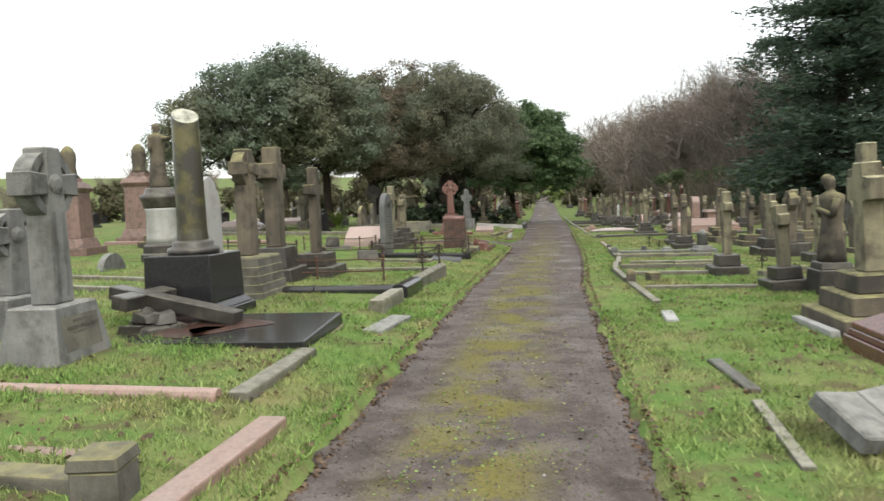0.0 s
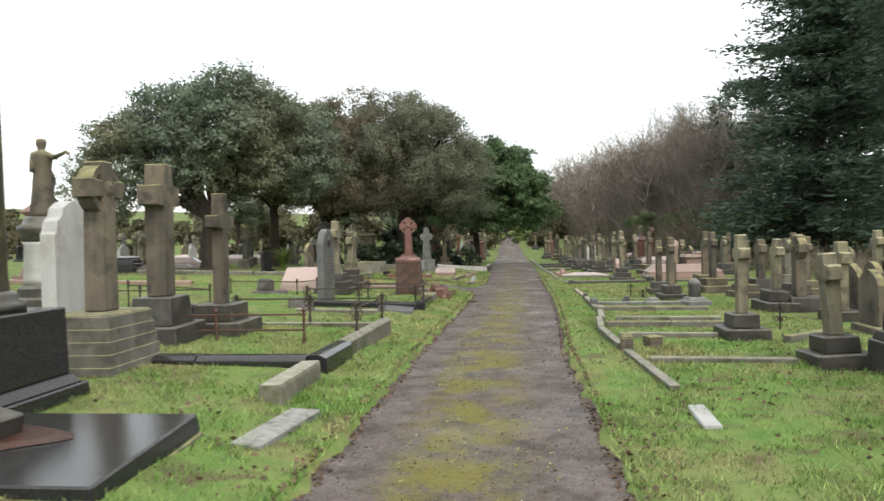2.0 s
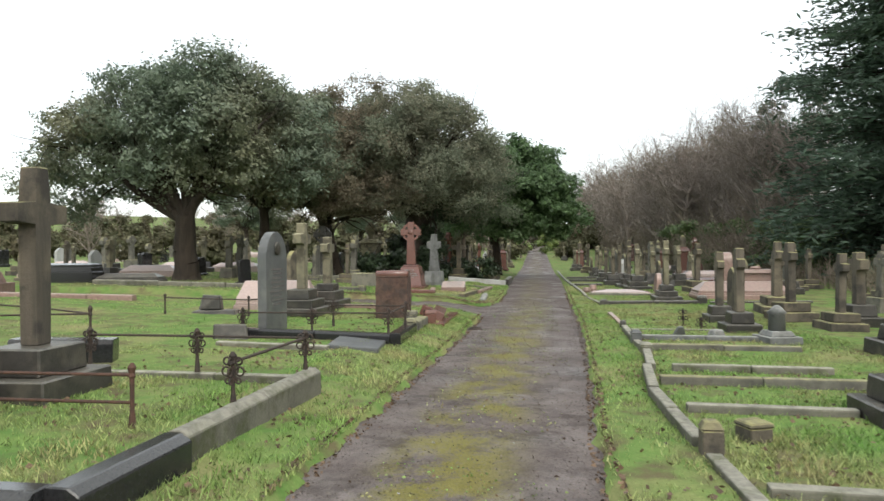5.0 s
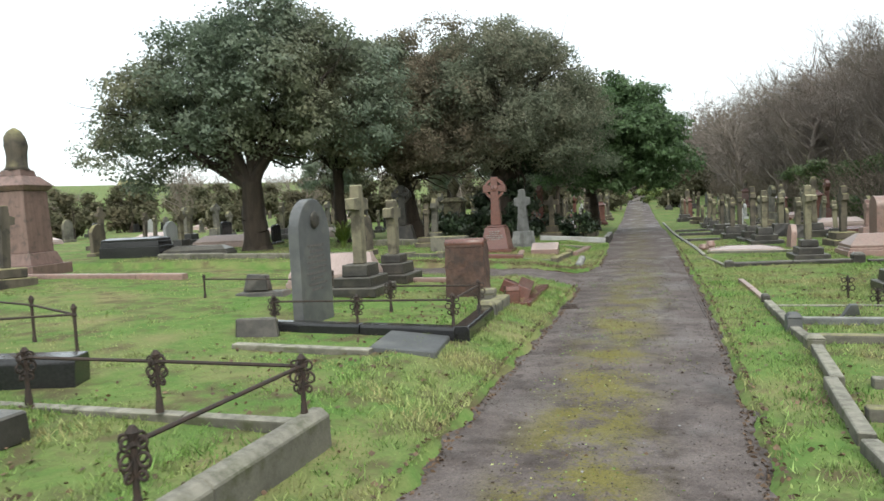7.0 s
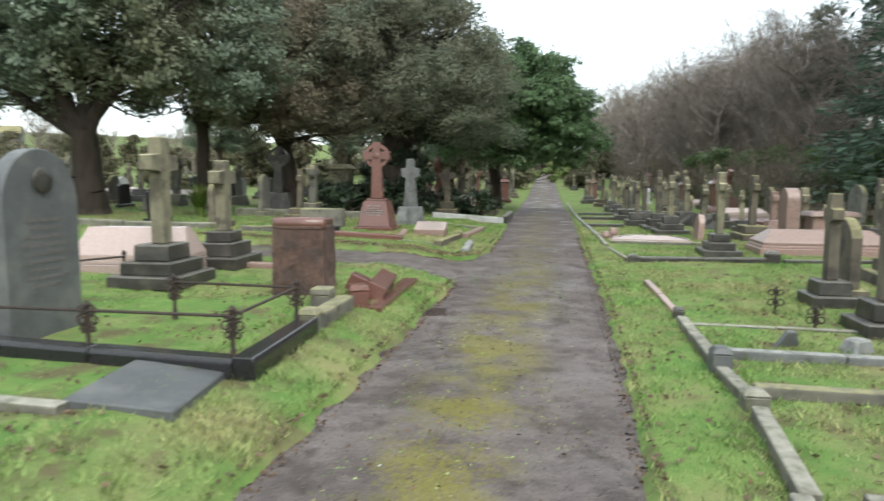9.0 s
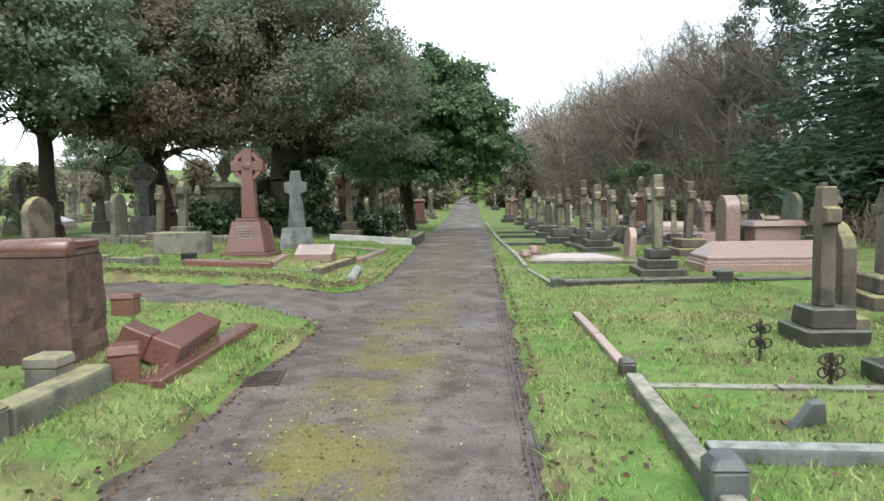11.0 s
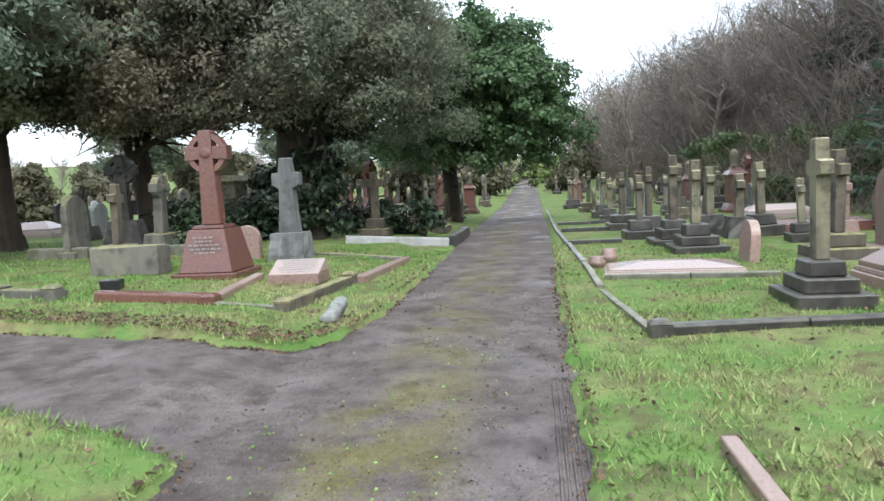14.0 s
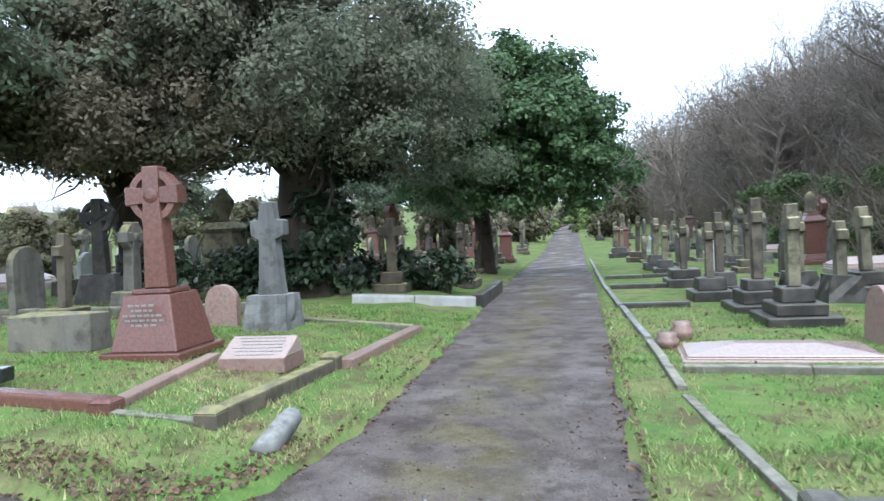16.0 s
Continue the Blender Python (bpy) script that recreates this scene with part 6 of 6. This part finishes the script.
W_OLD = (5, 5, 2, 4, 4, 1, 2, 1, 1, 0)
scatter(34, (5.0, 9.6), (9, 34), (5, 4, 1, 2, 3, 0, 0, 0, 0, 0), 1.5, 180)
scatter(46, (2.4, 9.4), (38, 80), W_OLD, 1.4, 180)
scatter(40, (-9, -1.9), (37, 62), (4, 3, 2, 4, 3, 5, 2, 1, 3, 3), 1.2, 0)
scatter(46, (-20, -6.5), (26.5, 44), (3, 3, 2, 4, 4, 4, 2, 2, 0, 0), 1.5, 0)
scatter(60, (-46, -9), (34, 75), (3, 3, 2, 4, 4, 5, 4, 3, 0, 0), 1.7, 0)
scatter(26, (-34, -11.5), (9, 20), (4, 3, 3, 4, 3, 1, 2, 1, 0, 0), 2.0, 0)
scatter(16, (-12, -4.6), (-4, 7), (4, 3, 3, 4, 3, 0, 2, 0, 0, 0), 1.8, 0)
scatter(12, (4.2, 9), (-4, 8), W_OLD, 1.8, 180)
scatter(30, (-12, -2.2), (62, 100), W_OLD, 1.6, 0)

house = thing("house", -155, 190, 25, "small far house with a pitched roof beyond the field", "house")
part("wall", block(0, 0, 0, 7, 4.5, 2.8), M_CELT, house)
part("roof", prism([(2.6, 2.8), (0, 5), (-2.6, 2.8)], 7.4), M_BROWN, house)
for i in range(3):
    part("window", block(-2.2 + i * 2.2, -2.27, 1.2, 0.9, 0.08, 0.9), M_DARK, house)

# ---- grass and litter ----
def turf_blades(n, xr, yr, size, seed, name, material, keep):
    rng = np.random.default_rng(seed)
    x, y = rng.uniform(*xr, n), yr[0] + (yr[1] - yr[0]) * rng.random(n) ** 1.35
    tuft = np.array([0.6 * noise.noise((a * 1.7, b * 1.7, 5)) + 0.55 * noise.noise((a * 6, b * 6, 8)) for a, b in zip(x, y)])
    inside = np.array([max(half(b) - abs(a - mid(b)), side_path(a, b)) for a, b in zip(x, y)])
    inside += 0.05 * tuft
    ok = (inside < keep) & (rng.random(n) < 0.62 + 1.1 * tuft)
    x, y, tuft = x[ok], y[ok], tuft[ok]
    n = len(x)
    z = np.array([g(a, b) for a, b in zip(x, y)]) - 0.015
    a = rng.uniform(0, 2 * math.pi, n)
    h = size * rng.uniform(0.5, 1.4, n) * (1 + 0.8 * tuft)
    h *= np.where((x < -2.5) & (y > 13.2) & (y < 22.3), 0.5, 1.0)
    w = 0.005 + size * 0.05
    lx, ly = rng.normal(size=n) * h * 0.55, rng.normal(size=n) * h * 0.55
    v = np.empty((n, 3, 3), np.float32)
    v[:, 0] = np.stack([x - w * np.cos(a), y - w * np.sin(a), z], 1)
    v[:, 1] = np.stack([x + w * np.cos(a), y + w * np.sin(a), z], 1)
    v[:, 2] = np.stack([x + lx, y + ly, z + h], 1)
    me = bpy.data.meshes.new(name)
    me.vertices.add(n * 3)
    me.vertices.foreach_set("co", v.ravel())
    me.loops.add(n * 3)
    me.loops.foreach_set("vertex_index", np.arange(n * 3, dtype=np.int32))
    me.polygons.add(n)
    me.polygons.foreach_set("loop_start", np.arange(0, n * 3, 3, dtype=np.int32))
    me.update(calc_edges=True)
    me.materials.append(material)
    return new(name, me)


tagged(turf_blades(290000, (-5.2, -0.9), (0.5, 33), 0.05, 71, "grass", M_BLADE, -0.02), "short damp green grass with worn yellow tufts", "grass", kind="stuff")
tagged(turf_blades(260000, (0.4, 5.0), (0.5, 33), 0.048, 72, "grass", M_BLADE, -0.02), "short damp green grass with worn yellow tufts", "grass", kind="stuff")
tagged(turf_blades(90000, (-14, -5), (4, 34), 0.07, 73, "grass", M_BLADE, -0.05), "short green grass between the graves", "grass", kind="stuff")


def depth(x, y):
    return max(half(y) - abs(x - mid(y)), side_path(x, y))


def litter(n, xr, yr, size, seed, name, material, label, lo, hi, patch=True):
    """Small loose pieces on the ground where its depth into the paths lies between lo and hi."""
    rng = np.random.default_rng(seed)
    c = []
    for x, y in zip(rng.uniform(*xr, n), yr[0] + (yr[1] - yr[0]) * rng.random(n) ** 1.3):
        d = depth(x, y)
        if lo < d < hi and (not patch or noise.noise((x * 0.9, y * 0.9, 2)) + 0.25 * rng.normal() > 0.02):
            c.append((x, y, (g(x, y) + 0.02) if d < -0.04 else tarmac_z(x, y) + size * 0.2))
    return tagged(new(name, leaf_mesh(name, np.array(c, np.float32), size, material, rng, 0.15, 1.4)), label, "litter", kind="stuff")


litter(15000, (-4.5, 4.8), (1, 32), 0.032, 81, "fallen_leaves", M_DEAD, "scattered brown fallen leaves lying in the turf", -9, -0.02)
litter(60000, (-1.8, 1.3), (0.8, 30), 0.026, 82, "edge_litter", M_DEAD, "brown leaf mould gathered along the path edges", -0.09, 0.07, False)
litter(36000, (-1.6, 1.2), (0.8, 28), 0.011, 83, "grit", M_GRIT, "loose brown grit and leaf crumbs on the path", 0.02, 9, False)
litter(9000, (-7, -0.8), (24.2, 25.9), 0.03, 84, "bank_litter", M_DEAD, "leaf mould on the bank of the side path", -0.5, 0.06, False)
litter(1500, (-1.4, 1.0), (0.8, 28), 0.022, 85, "path_leaves", M_DEAD, "few brown leaves trodden into the path", 0.05, 9)
litter(4500, (-0.95, 0.6), (2.5, 25), 0.017, 86, "path_weeds", M_BLADE, "small green weeds and moss tufts on the path", 0.25, 9)
litter(110, (-1.4, 1.0), (1.5, 26), 0.02, 87, "pale_chips", M_WHITE, "few pale stone chips on the path", 0.1, 9, False)
